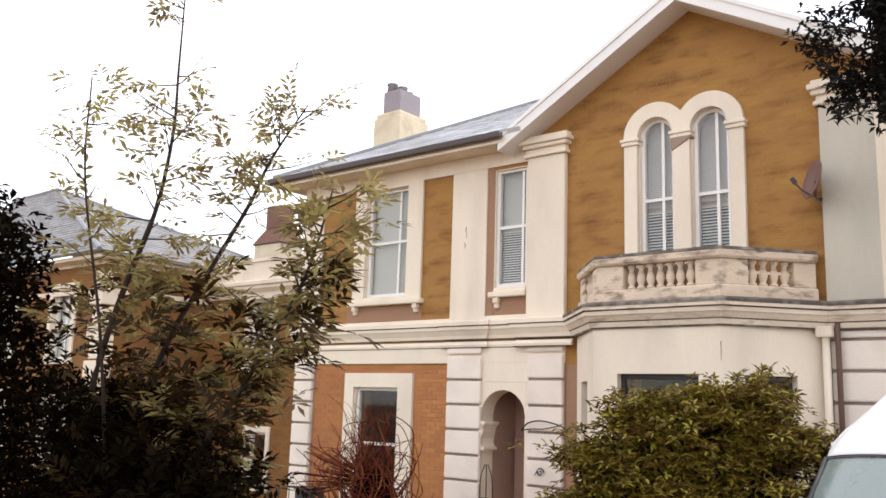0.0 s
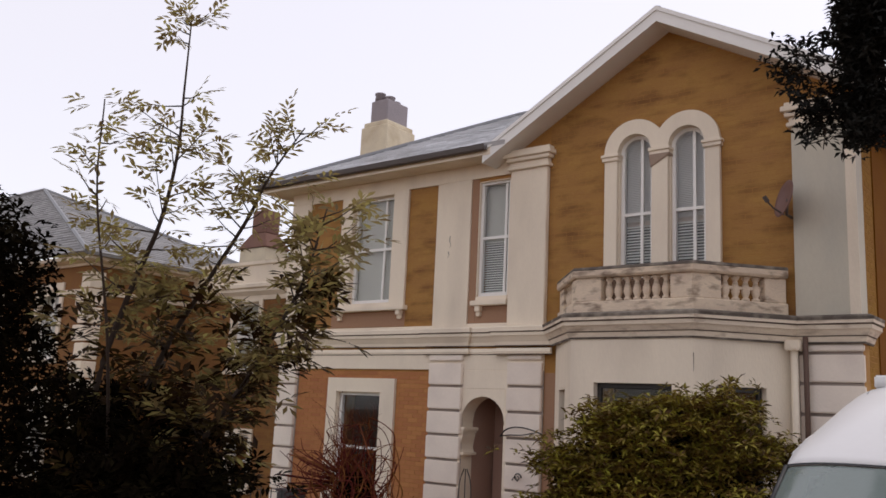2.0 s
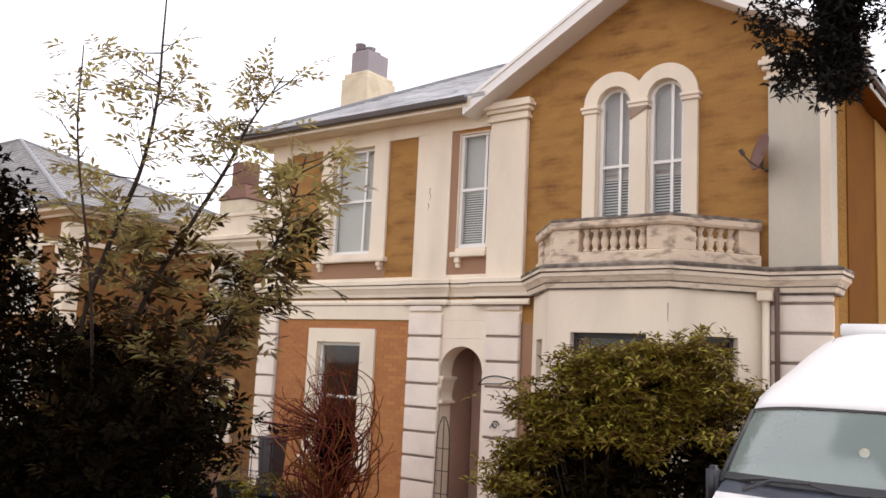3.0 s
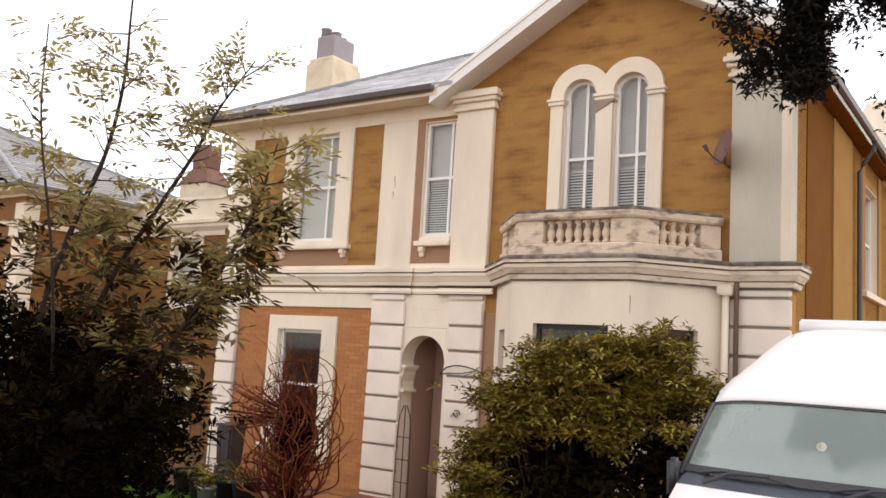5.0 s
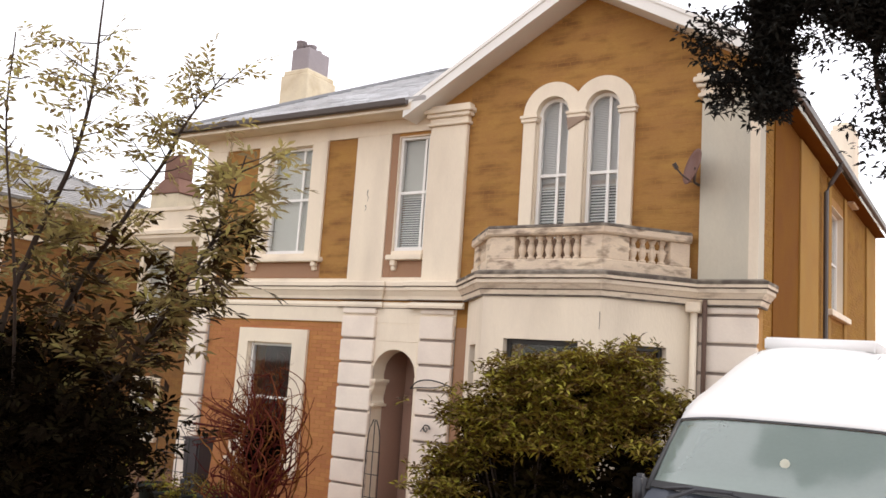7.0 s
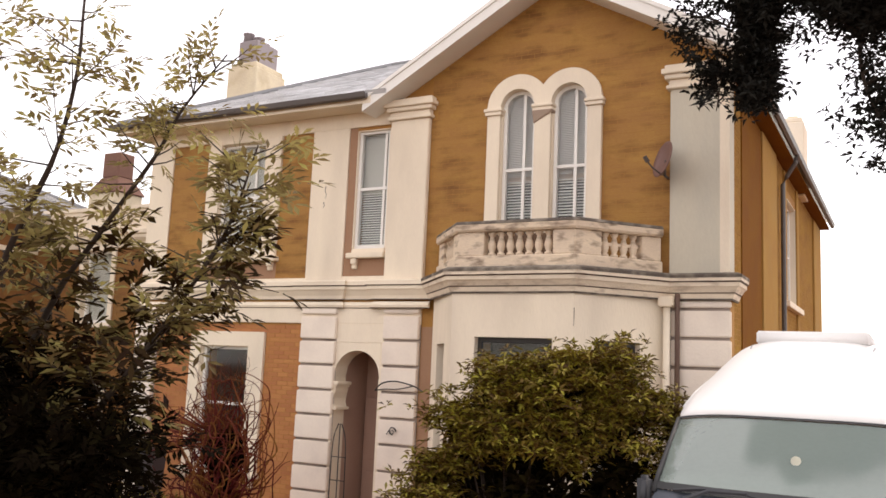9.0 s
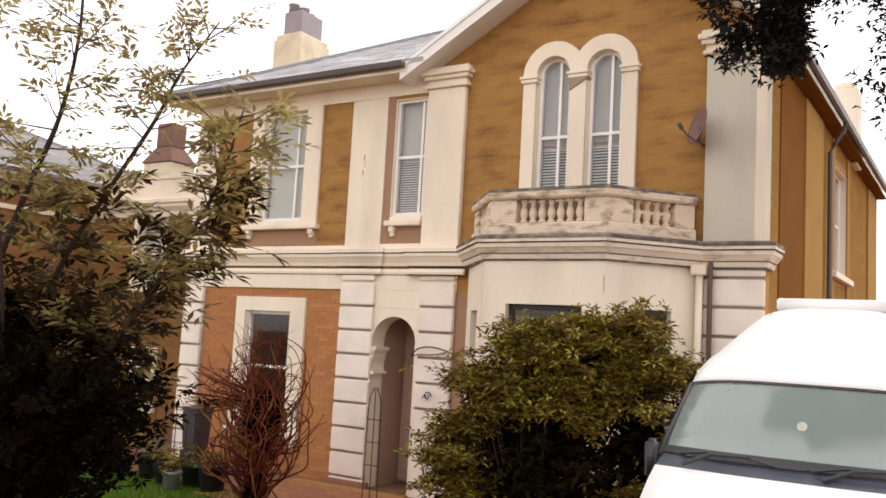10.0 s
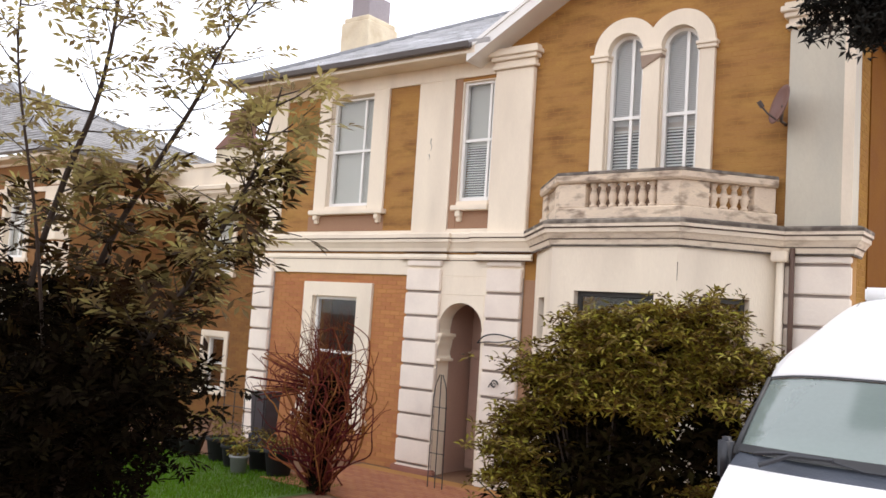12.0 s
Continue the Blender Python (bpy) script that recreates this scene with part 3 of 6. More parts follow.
wl_ = sash(CL - RI, CL + RI, 4.2, ZS + RI, d=-0.085, mullion=0.62, rail=0.555, slats=((4.25, 5.62, 0.046), (5.68, 6.98, 0.028)), curtain=False, arch=True)
wr_ = sash(CR - RI, CR + RI, 4.2, ZS + RI, d=-0.085, mullion=0.62, rail=0.555, slats=((4.25, 5.62, 0.046), (5.68, 6.98, 0.028)), arch=True)
for c, w in ((CL, wl_), (CR, wr_)):
    bm = B()
    for k in range(16):
        a0, a1 = math.pi * k / 16, math.pi * (k + 1) / 16
        p = []
        for r, a in ((RI - 0.05, a0), (RI - 0.05, a1), (RI + 0.12, a1), (RI + 0.12, a0)):
            p.append((c + r * math.cos(a), ZS + r * math.sin(a)))
        hexa(bm, [(x, 0.107, z) for x, z in p] + [(x, 0.275, z) for x, z in p])
        q = [(c + r * math.cos(a), ZS + r * math.sin(a)) for r, a in ((RI - 0.055, a0), (RI - 0.055, a1), (RI - 0.002, a1), (RI - 0.002, a0))]
        hexa(bm, [(x, 0.06, z) for x, z in q] + [(x, 0.106, z) for x, z in q])
    part("arched_head", bm, WHITE, w, "white curved window head")
    bm = B()
    box(bm, c - RI + 0.02, c + RI - 0.02, 0.26, 0.27, 5.6, ZS + RI)
    part("upper_blind", bm, BLIND_UP, w, "grey-white blind behind the upper sash")

sash(*W1, d=-0.075, curtain=True, mullion=0.73, rail=0.505)
sash(*W2, d=-0.075, mullion=0.80, rail=0.505, slats=((4.68, 5.6, 0.042),), bars=True)
bm = B()
FRONT.box(bm, fx(W2[0]) + 0.04, fx(W2[1]) - 0.04, -0.19, -0.18, 5.56, 6.64)
part("roller_blind", bm, BLIND, front_wall, "pale blind behind the narrow sash")
sash(*WG, d=-0.075, mullion=0.75, rail=0.53, bars=False)
sash(5.9, 7.6, 4.25, 6.35, face=SIDE, off=0, d=-0.14, curtain=True)


def architrave(x0, x1, z0, z1, wl, wr, head, foot, lug):
    """A flat surround: side widths wl and wr, head height, and a sill with two brackets, foot below the opening."""
    bm = B()
    FRONT.box(bm, fx(x0) - wl, fx(x0), 0, 0.06, z0 - foot, z1 + head)
    FRONT.box(bm, fx(x1), fx(x1) + wr, 0, 0.06, z0 - foot, z1 + head)
    FRONT.box(bm, fx(x0), fx(x1), 0, 0.06, z1, z1 + head)
    FRONT.box(bm, fx(x0), fx(x1), -0.07, 0.06, z0 - foot, z0 - 0.002)
    a = part("architrave", bevel(bm, 0.008, 1), STUCCO, house, "plain cream stucco window surround")
    zs = z0 - foot
    bm = B()
    FRONT.box(bm, fx(x0) - wl - lug, fx(x1) + wr + lug, -0.05, 0.13, zs - 0.09, zs)
    part("sill", bevel(bm, 0.012, 2), STUCCO, a, "projecting stucco sill")
    for x in (x0 - wl + 0.05, x1 + wr - 0.15):
        bm = B()
        FRONT.box(bm, fx(x), fx(x) + 0.11, 0, 0.11, zs - 0.18, zs - 0.09)
        FRONT.box(bm, fx(x) + 0.01, fx(x) + 0.10, 0, 0.075, zs - 0.25, zs - 0.18)
        part("bracket", bevel(bm, 0.012, 2), STUCCO, a, "small sill bracket")


architrave(*W1, 0.31, 0.37, 0.06, 0.07, 0.06)
architrave(*WG, 0.24, 0.35, 0.26, 0.0, 0.05)
bm = B()
FRONT.box(bm, fx(W2[0]), fx(W2[1]), -0.07, 0.03, 4.52, 4.598)
FRONT.box(bm, fx(-3.47), fx(-2.72), -0.05, 0.12, 4.43, 4.52)
s2 = part("sill", bevel(bm, 0.012, 2), STUCCO, front_wall, "projecting stucco sill")
bm = B()
FRONT.box(bm, fx(-3.38), fx(-3.27), 0, 0.10, 4.33, 4.43)
FRONT.box(bm, fx(-3.37), fx(-3.28), 0, 0.07, 4.25, 4.33)
part("bracket", bevel(bm, 0.012, 2), STUCCO, s2, "small sill bracket")

# doorway with arch
bm = B()
c, r, zs = -3.17, 0.45, 2.44
for k in range(24):
    a, b = c - r + 2 * r * k / 24, c - r + 2 * r * (k + 1) / 24
    z0, z1 = [zs + math.sqrt(max(0, r * r - (v - c) ** 2)) for v in (a, b)]
    hexa(bm, [(a, -0.03, z0), (b, -0.03, z1), (b, 0.32, z1), (a, 0.32, z0), (a, -0.03, 3.03), (b, -0.03, 3.03), (b, 0.32, 3.03), (a, 0.32, 3.03)])
bmesh.ops.remove_doubles(bm, verts=bm.verts, dist=0.002)
part("door_arch", bm, STUCCO, house, "round-headed stucco porch arch")
bm = B()
box(bm, c - r - 0.06, c - r + 0.11, -0.06, 0.36, 2.31, 2.37)
box(bm, c - r - 0.04, c - r + 0.08, -0.045, 0.35, 2.27, 2.31)
box(bm, c - r - 0.04, c - r + 0.09, -0.045, 0.35, 1.90, 1.95)
prof = [(-0.04, 2.27), (0.065, 2.27), (0.06, 2.22), (0.035, 2.15), (0.01, 2.08), (0.005, 2.02), (0.025, 1.97), (0.06, 1.95), (-0.04, 1.95)]
f0, f1 = [[bm.verts.new((c - r + x, y, z)) for x, z in prof] for y in (-0.035, 0.34)]
bm.faces.new(f0)
bm.faces.new(f1[::-1])
for k in range(len(prof)):
    bm.faces.new((f0[k], f1[k], f1[(k + 1) % len(prof)], f0[(k + 1) % len(prof)]))
part("impost", bevel(bm, 0.01, 2), STUCCO, house, "moulded porch impost")
bm = B()
box(bm, -3.75, -3.62, 0.3, 1.0, 0, 3.1)
box(bm, -2.72, -2.60, 0.3, 1.0, 0, 3.1)
box(bm, -3.75, -2.60, 1.0, 1.1, 0, 3.1)
box(bm, -3.75, -2.60, 0.32, 1.1, 3.1, 3.2)
part("porch", bm, DOOR, house, "shaded brown porch lining")
bm = B()
box(bm, -3.58, -2.76, 0.92, 0.99, 0.05, 2.1)
d = part("front_door", bevel(bm, 0.01, 1), DOOR, house, "brown panelled front door in shade")
bm = B()
for x in (-3.5, -3.13):
    for z0, z1 in ((0.2, 0.85), (1.05, 1.95)):
        box(bm, x, x + 0.29, 0.90, 0.925, z0, z1)
part("door_panel", bevel(bm, 0.01, 1), DOOR, d)


def quoins(x0, x1, first, top, step=0.415, joint=0.044, face=FRONT, off=OX):
    """Rusticated blocks below a joint at height first, and a shallow cap block between that joint and the band."""
    rows = [(first + joint / 2, top)]
    z = first
    while z > 0.02:
        rows.append((max(-0.03, z - step + joint / 2), z - joint / 2))
        z -= step
    for z0, z1 in rows:
        bm = B()
        face.box(bm, x0 + off, x1 + off, 0.0, 0.085, z0, z1)
        part("quoin", bevel(bm, 0.014, 2), QUOIN, front_wall, "painted rusticated quoin block")


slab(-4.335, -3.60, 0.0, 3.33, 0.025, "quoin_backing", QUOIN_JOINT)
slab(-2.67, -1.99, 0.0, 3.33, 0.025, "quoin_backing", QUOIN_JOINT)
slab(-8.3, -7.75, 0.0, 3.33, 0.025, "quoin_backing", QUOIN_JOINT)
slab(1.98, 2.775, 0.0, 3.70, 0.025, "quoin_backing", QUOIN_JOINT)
quoins(-4.335, -3.60, 3.465, 3.588)
quoins(-2.67, -2.0, 3.485, 3.588)
quoins(-8.3, -7.77, 3.43, 3.588)
quoins(2.0, 2.80, 3.60, 3.71, 0.40)
bm = B()
box(bm, -4.40, -3.5, -0.12, 0.0, -0.02, 0.10)
part("plinth_stone", bevel(bm, 0.02, 2), TERRA, house, "reddish plinth stone")


# roofs
def slab_roof(bm, quad, t=0.06):
    q = [Vector(p) for p in quad]
    n = (q[1] - q[0]).cross(q[2] - q[0]).normalized()
    if n.z < 0:
        n = -n
    lo = [p - n * t for p in q]
    if len(q) == 4:
        hexa(bm, [tuple(p) for p in lo] + [tuple(p) for p in q])
    else:
        v0, v1 = [bm.verts.new(p) for p in lo], [bm.verts.new(p) for p in q]
        bm.faces.new(v0[::-1])
        bm.faces.new(v1)
        for k in range(3):
            bm.faces.new((v0[k], v0[(k + 1) % 3], v1[(k + 1) % 3], v1[k]))


AX, AZ, EZ = 0.14, 8.86, 7.08
bm = B()
slab_roof(bm, [(AX, -0.42, AZ), (AX, 13.3, AZ), (AX - 3.16, 13.3, EZ), (AX - 3.16, -0.42, EZ)])
slab_roof(bm, [(AX, -0.42, AZ), (AX + 2.92, -0.42, EZ), (AX + 2.92, 13.3, EZ), (AX, 13.3, AZ)])


def slates(face_a, face_b, top_a, top_b, parent, rng, w=0.30, step=0.22, material=None):
    """Courses of lapped slates on a slope from its eaves (a to b) to its top (a to b)."""
    a, b, ta, tb = [Vector(p) for p in (face_a, face_b, top_a, top_b)]
    up0 = (ta + tb) / 2 - (a + b) / 2
    nrm = (b - a).cross(up0).normalized()
    if nrm.z < 0:
        nrm = -nrm
    n = int(max((ta - a).length, (tb - b).length) * 0.82 / step)
    vs, fs = [], []
    for j in range(n):
        f0, f1 = j / n, min(1.0, (j + 1.15) / n)
        p0, q0, p1, q1 = a.lerp(ta, f0), b.lerp(tb, f0), a.lerp(ta, f1), b.lerp(tb, f1)
        m = max(1, int((q0 - p0).length / w))
        for i in range(m):
            s0, s1 = (i + (0.5 if j % 2 else 0)) / m, (i + 0.97 + (0.5 if j % 2 else 0)) / m
            s1 = min(s1, 1.0)
            if s0 >= 1:
                continue
            lift = 0.020 + rng.uniform(-0.003, 0.005)
            c = [p0.lerp(q0, s0) + nrm * lift, p0.lerp(q0, s1) + nrm * lift, p1.lerp(q1, s1) + nrm * 0.006, p1.lerp(q1, s0) + nrm * 0.006,
                 p0.lerp(q0, s0) + nrm * 0.001, p0.lerp(q0, s1) + nrm * 0.001]
            k = len(vs)
            vs += [tuple(v) for v in c]
            fs += [(k, k + 1, k + 2, k + 3), (k + 4, k + 5, k + 1, k)]
    raw_part("slating", vs, fs, material or SLATE, parent, "lapped grey slates", kind="stuff")


roof_gable = part("gable_roof", bm, SLATE, house, "grey slate gable roof")
RZ, EL = 9.35, 7.17
bm = B()
slab_roof(bm, [(-8.85, -0.5, EL), (-2.6, -0.5, EL), (-2.6, 3.75, RZ), (-5.2, 3.75, RZ)])
slab_roof(bm, [(-8.85, -0.5, EL), (-5.2, 3.75, RZ), (-8.85, 8.0, EL)])
slab_roof(bm, [(-8.85, 8.0, EL), (-5.2, 3.75, RZ), (-2.6, 3.75, RZ), (-2.6, 8.0, EL)])
roof_left = part("hipped_roof", bm, SLATE, house, "grey slate hipped roof")
srng = random.Random(91)
slates((-8.85, -0.5, EL), (-2.6, -0.5, EL), (-5.2, 3.75, RZ), (-2.6, 3.75, RZ), roof_left, srng)
slates((AX - 3.16, -0.42, EZ), (AX - 3.16, 6, EZ), (AX, -0.42, AZ), (AX, 6, AZ), roof_gable, srng)
bm = B()
tube(bm, [(-8.85, -0.5, EL + 0.02), (-5.2, 3.75, RZ + 0.02)], 0.06)
tube(bm, [(-5.2, 3.75, RZ + 0.02), (-2.3, 3.75, RZ + 0.02)], 0.06)
tube(bm, [(AX, -0.42, AZ + 0.02), (AX, 13.3, AZ + 0.02)], 0.05)
part("ridge_roll", bm, LEAD, house, "lead-grey ridge and hip roll")
# bargeboards
for s in (-1, 1):
    bm = B()
    a0, a1 = (AX, AZ - 0.01), (AX + s * 3.2, EZ - 0.035)
    for y0, y1, dz0, dz1 in ((-0.47, -0.42, -0.20, 0.02), (-0.49, -0.42, -0.02, 0.05)):
        pts = [(a0[0], a0[1] + dz0), (a1[0], a1[1] + dz0), (a1[0], a1[1] + dz1), (a0[0], a0[1] + dz1)]
        hexa(bm, [(x, y0, z) for x, z in pts] + [(x, y1, z) for x, z in pts])
    part("bargeboard", bm, WHITE, roof_gable, "white painted bargeboard")
    bm = B()
    pts = [(a0[0], a0[1] - 0.20), (a1[0], a1[1] - 0.20), (a1[0], a1[1] - 0.17), (a0[0], a0[1] - 0.17)]
    hexa(bm, [(x, -0.42, z) for x, z in pts] + [(x, 0.0, z) for x, z in pts])
    part("verge_soffit", bm, WHITE, roof_gable, "white verge soffit")
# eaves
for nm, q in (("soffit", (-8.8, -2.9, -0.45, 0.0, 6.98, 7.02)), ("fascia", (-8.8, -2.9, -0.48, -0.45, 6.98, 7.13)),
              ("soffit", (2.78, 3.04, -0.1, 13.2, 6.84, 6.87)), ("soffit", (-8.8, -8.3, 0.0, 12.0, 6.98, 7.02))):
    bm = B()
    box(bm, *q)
    # The side soffit gets dark brown: eaves shadow put into its colour.
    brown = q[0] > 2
    part(nm, bm, SIDE_DARK if brown else STUCCO, house, "eaves board with its shade put into dark brown" if brown else "cream painted eaves board")
bm = B()
# Gutter profile is drawn deeper to include the shadow below it.
GUT = [(0.0, 0.0), (0.015, -0.085), (0.06, -0.11), (0.105, -0.085), (0.125, 0.0), (0.11, 0.0), (0.06, -0.085), (0.012, 0.0)]
sweep(bm, [(-8.9, 8.0), (-8.9, -0.48), (-2.95, -0.48)], [(o, 7.15 + z) for o, z in GUT])
part("gutter", bm, GUTTER, house, "dark eaves gutter, deepened for the shadow under it")
bm = B()
sweep(bm, [(3.05, -0.40), (3.05, 13.25)], [(o, 6.99 + z) for o, z in GUT])
tube(bm, [(3.12, 4.9, 6.92), (3.10, 4.9, 6.76), (2.94, 4.9, 6.50), (2.87, 4.9, 6.35), (2.87, 4.9, 0.1)], 0.045, sides=8)
part("gutter", bm, GUTTER, house, "dark side gutter with swan-neck downpipe")
bm = B()
tube(bm, [(1.97, -0.18, 3.72), (1.97, -0.18, 0.1)], 0.05, sides=10)
dp = part("downpipe", bm, STUCCO, house, "cream painted rainwater pipe beside the bay", True)
bm = B()
box(bm, 1.87, 2.07, -0.28, -0.08, 3.62, 3.76)
part("hopper", bevel(bm, 0.015, 2), STUCCO, dp)
bm = B()
tube(bm, [(2.11, -0.16, 3.80), (2.11, -0.16, 3.6), (2.11, -0.14, 0.1)], 0.035, sides=8)
part("downpipe", bm, mat("brown_pipe_paint", (0.13, 0.075, 0.055), 0.6, 0.15, 3, 30, 0.1), house, "dark brown waste pipe", True)
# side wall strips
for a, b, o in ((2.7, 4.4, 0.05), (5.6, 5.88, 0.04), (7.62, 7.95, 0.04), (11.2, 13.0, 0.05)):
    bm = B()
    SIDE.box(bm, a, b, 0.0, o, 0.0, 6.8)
    part("side_pilaster", bevel(bm, 0.008, 1), SIDE_OCHRE, side_wall, "ochre strip coloured for the shaded side")
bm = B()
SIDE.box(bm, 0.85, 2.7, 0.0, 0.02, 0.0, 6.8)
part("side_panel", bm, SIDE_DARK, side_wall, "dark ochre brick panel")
bm = B()
SIDE.box(bm, 5.55, 8.0, 0.0, 0.12, 4.12, 4.24)
part("side_sill", bevel(bm, 0.01, 1), STUCCO, side_wall)


# chimneys
def chimney(x0, x1, y0, y1, z0, zb, zt, mats, name="chimney", parent=house, label="", pots=True):
    bm = B()
    box(bm, x0, x1, y0, y1, z0, zb - 0.12)
    box(bm, x0 + 0.04, x1 - 0.04, y0 + 0.04, y1 - 0.04, zb - 0.12, zb)
    ch = part(name, bevel(bm, 0.02, 1), mats[0], parent, label)
    bm = B()
    box(bm, x0 + 0.14, x1 - 0.14, y0 + 0.14, y1 - 0.14, zb, zt)
    part("stack_shaft", bevel(bm, 0.02, 1), mats[1], ch, "narrower stack")
    for k, (fx_, fy_, h) in enumerate(((0.33, 0.3, 0.22), (0.66, 0.35, 0.10), (0.45, 0.72, 0.12)) if pots else ()):
        bm = B()
        x, y = x0 + (x1 - x0) * fx_, y0 + (y1 - y0) * fy_
        lathe(bm, [(0.13, zt - 0.02), (0.11, zt + h - 0.04), (0.13, zt + h - 0.03), (0.13, zt + h)], x, y, 12)
        part("chimney_pot", bm, CHIM_DARK, ch, "clay chimney pot", True)
    return ch


chimney(-8.15, -7.35, 1.7, 2.7, 7.2, 9.08, 9.62, (CHIM, CHIM_DARK), label="cream brick chimney with grey stack")
chimney(2.42, 2.92, 8.2, 9.0, 6.8, 8.62, 8.68, (STUCCO, CHIM), label="pale rear chimney", pots=False)

# dish
dish = thing("satellite_dish", (1.93, -0.08, 5.52), "dull red satellite dish fixed to the front wall", "satellite dish")
bm = B()
ax = Vector((-0.74, -0.62, 0.24)).normalized()
sd = ax.cross(Vector((0, 0, 1))).normalized()
up = sd.cross(ax)
cen = Vector((0.06, -0.28, 0.12))
prev = None
for r in (0.0, 0.08, 0.15, 0.21, 0.26):
    ring = [bm.verts.new(cen + ax * (r * r * 0.9) + sd * (r * math.cos(t)) + up * (r * math.sin(t))) for t in [2 * math.pi * k / 24 for k in range(24)]]
    if prev:
        for k in range(24):
            bm.faces.new((prev[k], prev[(k + 1) % 24], ring[(k + 1) % 24], ring[k]))
    prev = ring
bmesh.ops.remove_doubles(bm, verts=bm.verts, dist=0.0005)
bmesh.ops.solidify(bm, geom=list(bm.faces), thickness=0.012)
part("reflector", bm, DISH, dish, "dull red dish reflector", True)
bm = B()
tube(bm, [cen - up * 0.22, cen + ax * 0.16 - up * 0.17, cen + ax * 0.27 - up * 0.10], 0.012)
tube(bm, [cen + ax * 0.25 - up * 0.11, cen + ax * 0.32 - up * 0.05], 0.03)
part("feed_arm", bm, GUTTER, dish, "dark feed arm")
bm = B()
tube(bm, [(0.0, 0.08, -0.05), (0.0, -0.14, -0.05), cen], 0.022, sides=8)
part("bracket", bm, GUTTER, dish)

# cracks in the stucco pier
for k, pts in enumerate((((-4.02, 5.72), (-4.03, 5.63), (-4.00, 5.58), (-4.02, 5.50)), ((-4.05, 5.44), (-4.03, 5.38), (-4.06, 5.33)))):
    bm = B()
    tube(bm, [(x, -0.036, z) for x, z in pts], 0.008, 0.003, 5)
    part("crack", bm, GUTTER, front_wall, "dark crack in the stucco")
# Thin dark line drawn where the two bay faces meet.
bm = B()
tube(bm, [(1.004, -1.206, 3.52), (1.006, -1.207, 3.40), (1.002, -1.206, 3.28)], 0.006, 0.003, 5)
part("crack", bm, DARK_LINE, bay, "thin dark line down the bay corner")
for x0 in (-3.622, -2.735):
    bm = B()
    box(bm, x0, x0 + 0.016, -0.028, 0.31, 0.0, 2.44)
    part("door_reveal", bm, STUCCO, house, "cream doorway reveal")


# ---- lower wing and the neighbour ----
wing = thing("side_wing", (-8.3, 1.5, 0), "low cream-corniced brick wing beside the villa", "house")
WX = Face((-5.4, 0), (0.0, 0))
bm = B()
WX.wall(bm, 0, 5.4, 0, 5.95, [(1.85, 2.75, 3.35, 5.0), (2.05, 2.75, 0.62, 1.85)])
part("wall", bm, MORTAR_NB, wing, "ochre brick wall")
bm = B()
box(bm, -5.4, 0, 0.3, 5.5, 5.7, 5.8)
part("roof", bm, LEAD, wing, "flat lead roof")
bm = B()
sweep(bm, [(-5.4, 0.0), (0.0, 0.0)], [(0.0, 5.05), (0.04, 5.05), (0.06, 5.15), (0.15, 5.25), (0.15, 5.32), (0.2, 5.34), (0.2, 5.42), (0.05, 5.48), (0.05, 5.9), (0.09, 5.92), (0.09, 6.0), (0.0, 6.0)])
part("cornice", bm, STUCCO, wing, "cream moulded parapet cornice")
bm = B()
WX.box(bm, 4.85, 5.4, 0, 0.03, 0, 5.05)
part("stucco_strip", bm, STUCCO, wing)
for z0, z1, u0, u1 in ((3.35, 5.0, 1.85, 2.75), (0.62, 1.85, 2.05, 2.75)):
    sash(u0, u1, z0, z1, face=WX, off=0, d=-0.12, parent=wing, curtain=z0 > 2, bars=False)
    bm = B()
    WX.box(bm, u0 - 0.14, u0, 0, 0.05, z0, z1 + 0.14)
    WX.box(bm, u1, u1 + 0.14, 0, 0.05, z0, z1 + 0.14)
    WX.box(bm, u0, u1, 0, 0.05, z1, z1 + 0.14)
    WX.box(bm, u0 - 0.2, u1 + 0.2, 0, 0.10, z0 - 0.1, z0)
    part("architrave", bevel(bm, 0.008, 1), STUCCO, wing)

nb = thing("neighbour_house", (-13.6, -1.4, 0), "neighbouring ochre brick house with quoins and a slate hipped roof", "house")
NS = Face((0, 0), (0, 6.0))
NF = Face((-9.5, 0), (0, 0))
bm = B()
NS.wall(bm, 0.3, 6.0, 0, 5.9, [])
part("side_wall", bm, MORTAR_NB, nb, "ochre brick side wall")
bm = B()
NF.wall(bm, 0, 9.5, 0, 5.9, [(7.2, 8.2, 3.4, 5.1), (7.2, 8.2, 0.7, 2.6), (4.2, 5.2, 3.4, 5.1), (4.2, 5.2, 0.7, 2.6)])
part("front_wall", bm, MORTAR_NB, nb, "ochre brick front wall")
for u in (7.2, 4.2):
    for z0, z1 in ((3.4, 5.1), (0.7, 2.6)):
        sash(u, u + 1.0, z0, z1, face=NF, off=0, d=-0.12, parent=nb, curtain=True)
        bm = B()
        NF.box(bm, u - 0.16, u, 0, 0.05, z0, z1 + 0.16)
        NF.box(bm, u + 1.0, u + 1.16, 0, 0.05, z0, z1 + 0.16)
        NF.box(bm, u, u + 1, 0, 0.05, z1, z1 + 0.16)
        NF.box(bm, u - 0.2, u + 1.2, 0, 0.1, z0 - 0.1, z0)
        part("architrave", bevel(bm, 0.008, 1), STUCCO, nb)
for k in range(13):
    w = 0.52 if k % 2 else 0.34
    bm = B()
    box(bm, -w, 0.05, -0.05, w if k % 2 == 0 else 0.34, 0.05 + 0.42 * k, 0.43 + 0.42 * k)
    part("quoin", bevel(bm, 0.015, 1), STUCCO, nb, "cream quoin block")
bm = B()
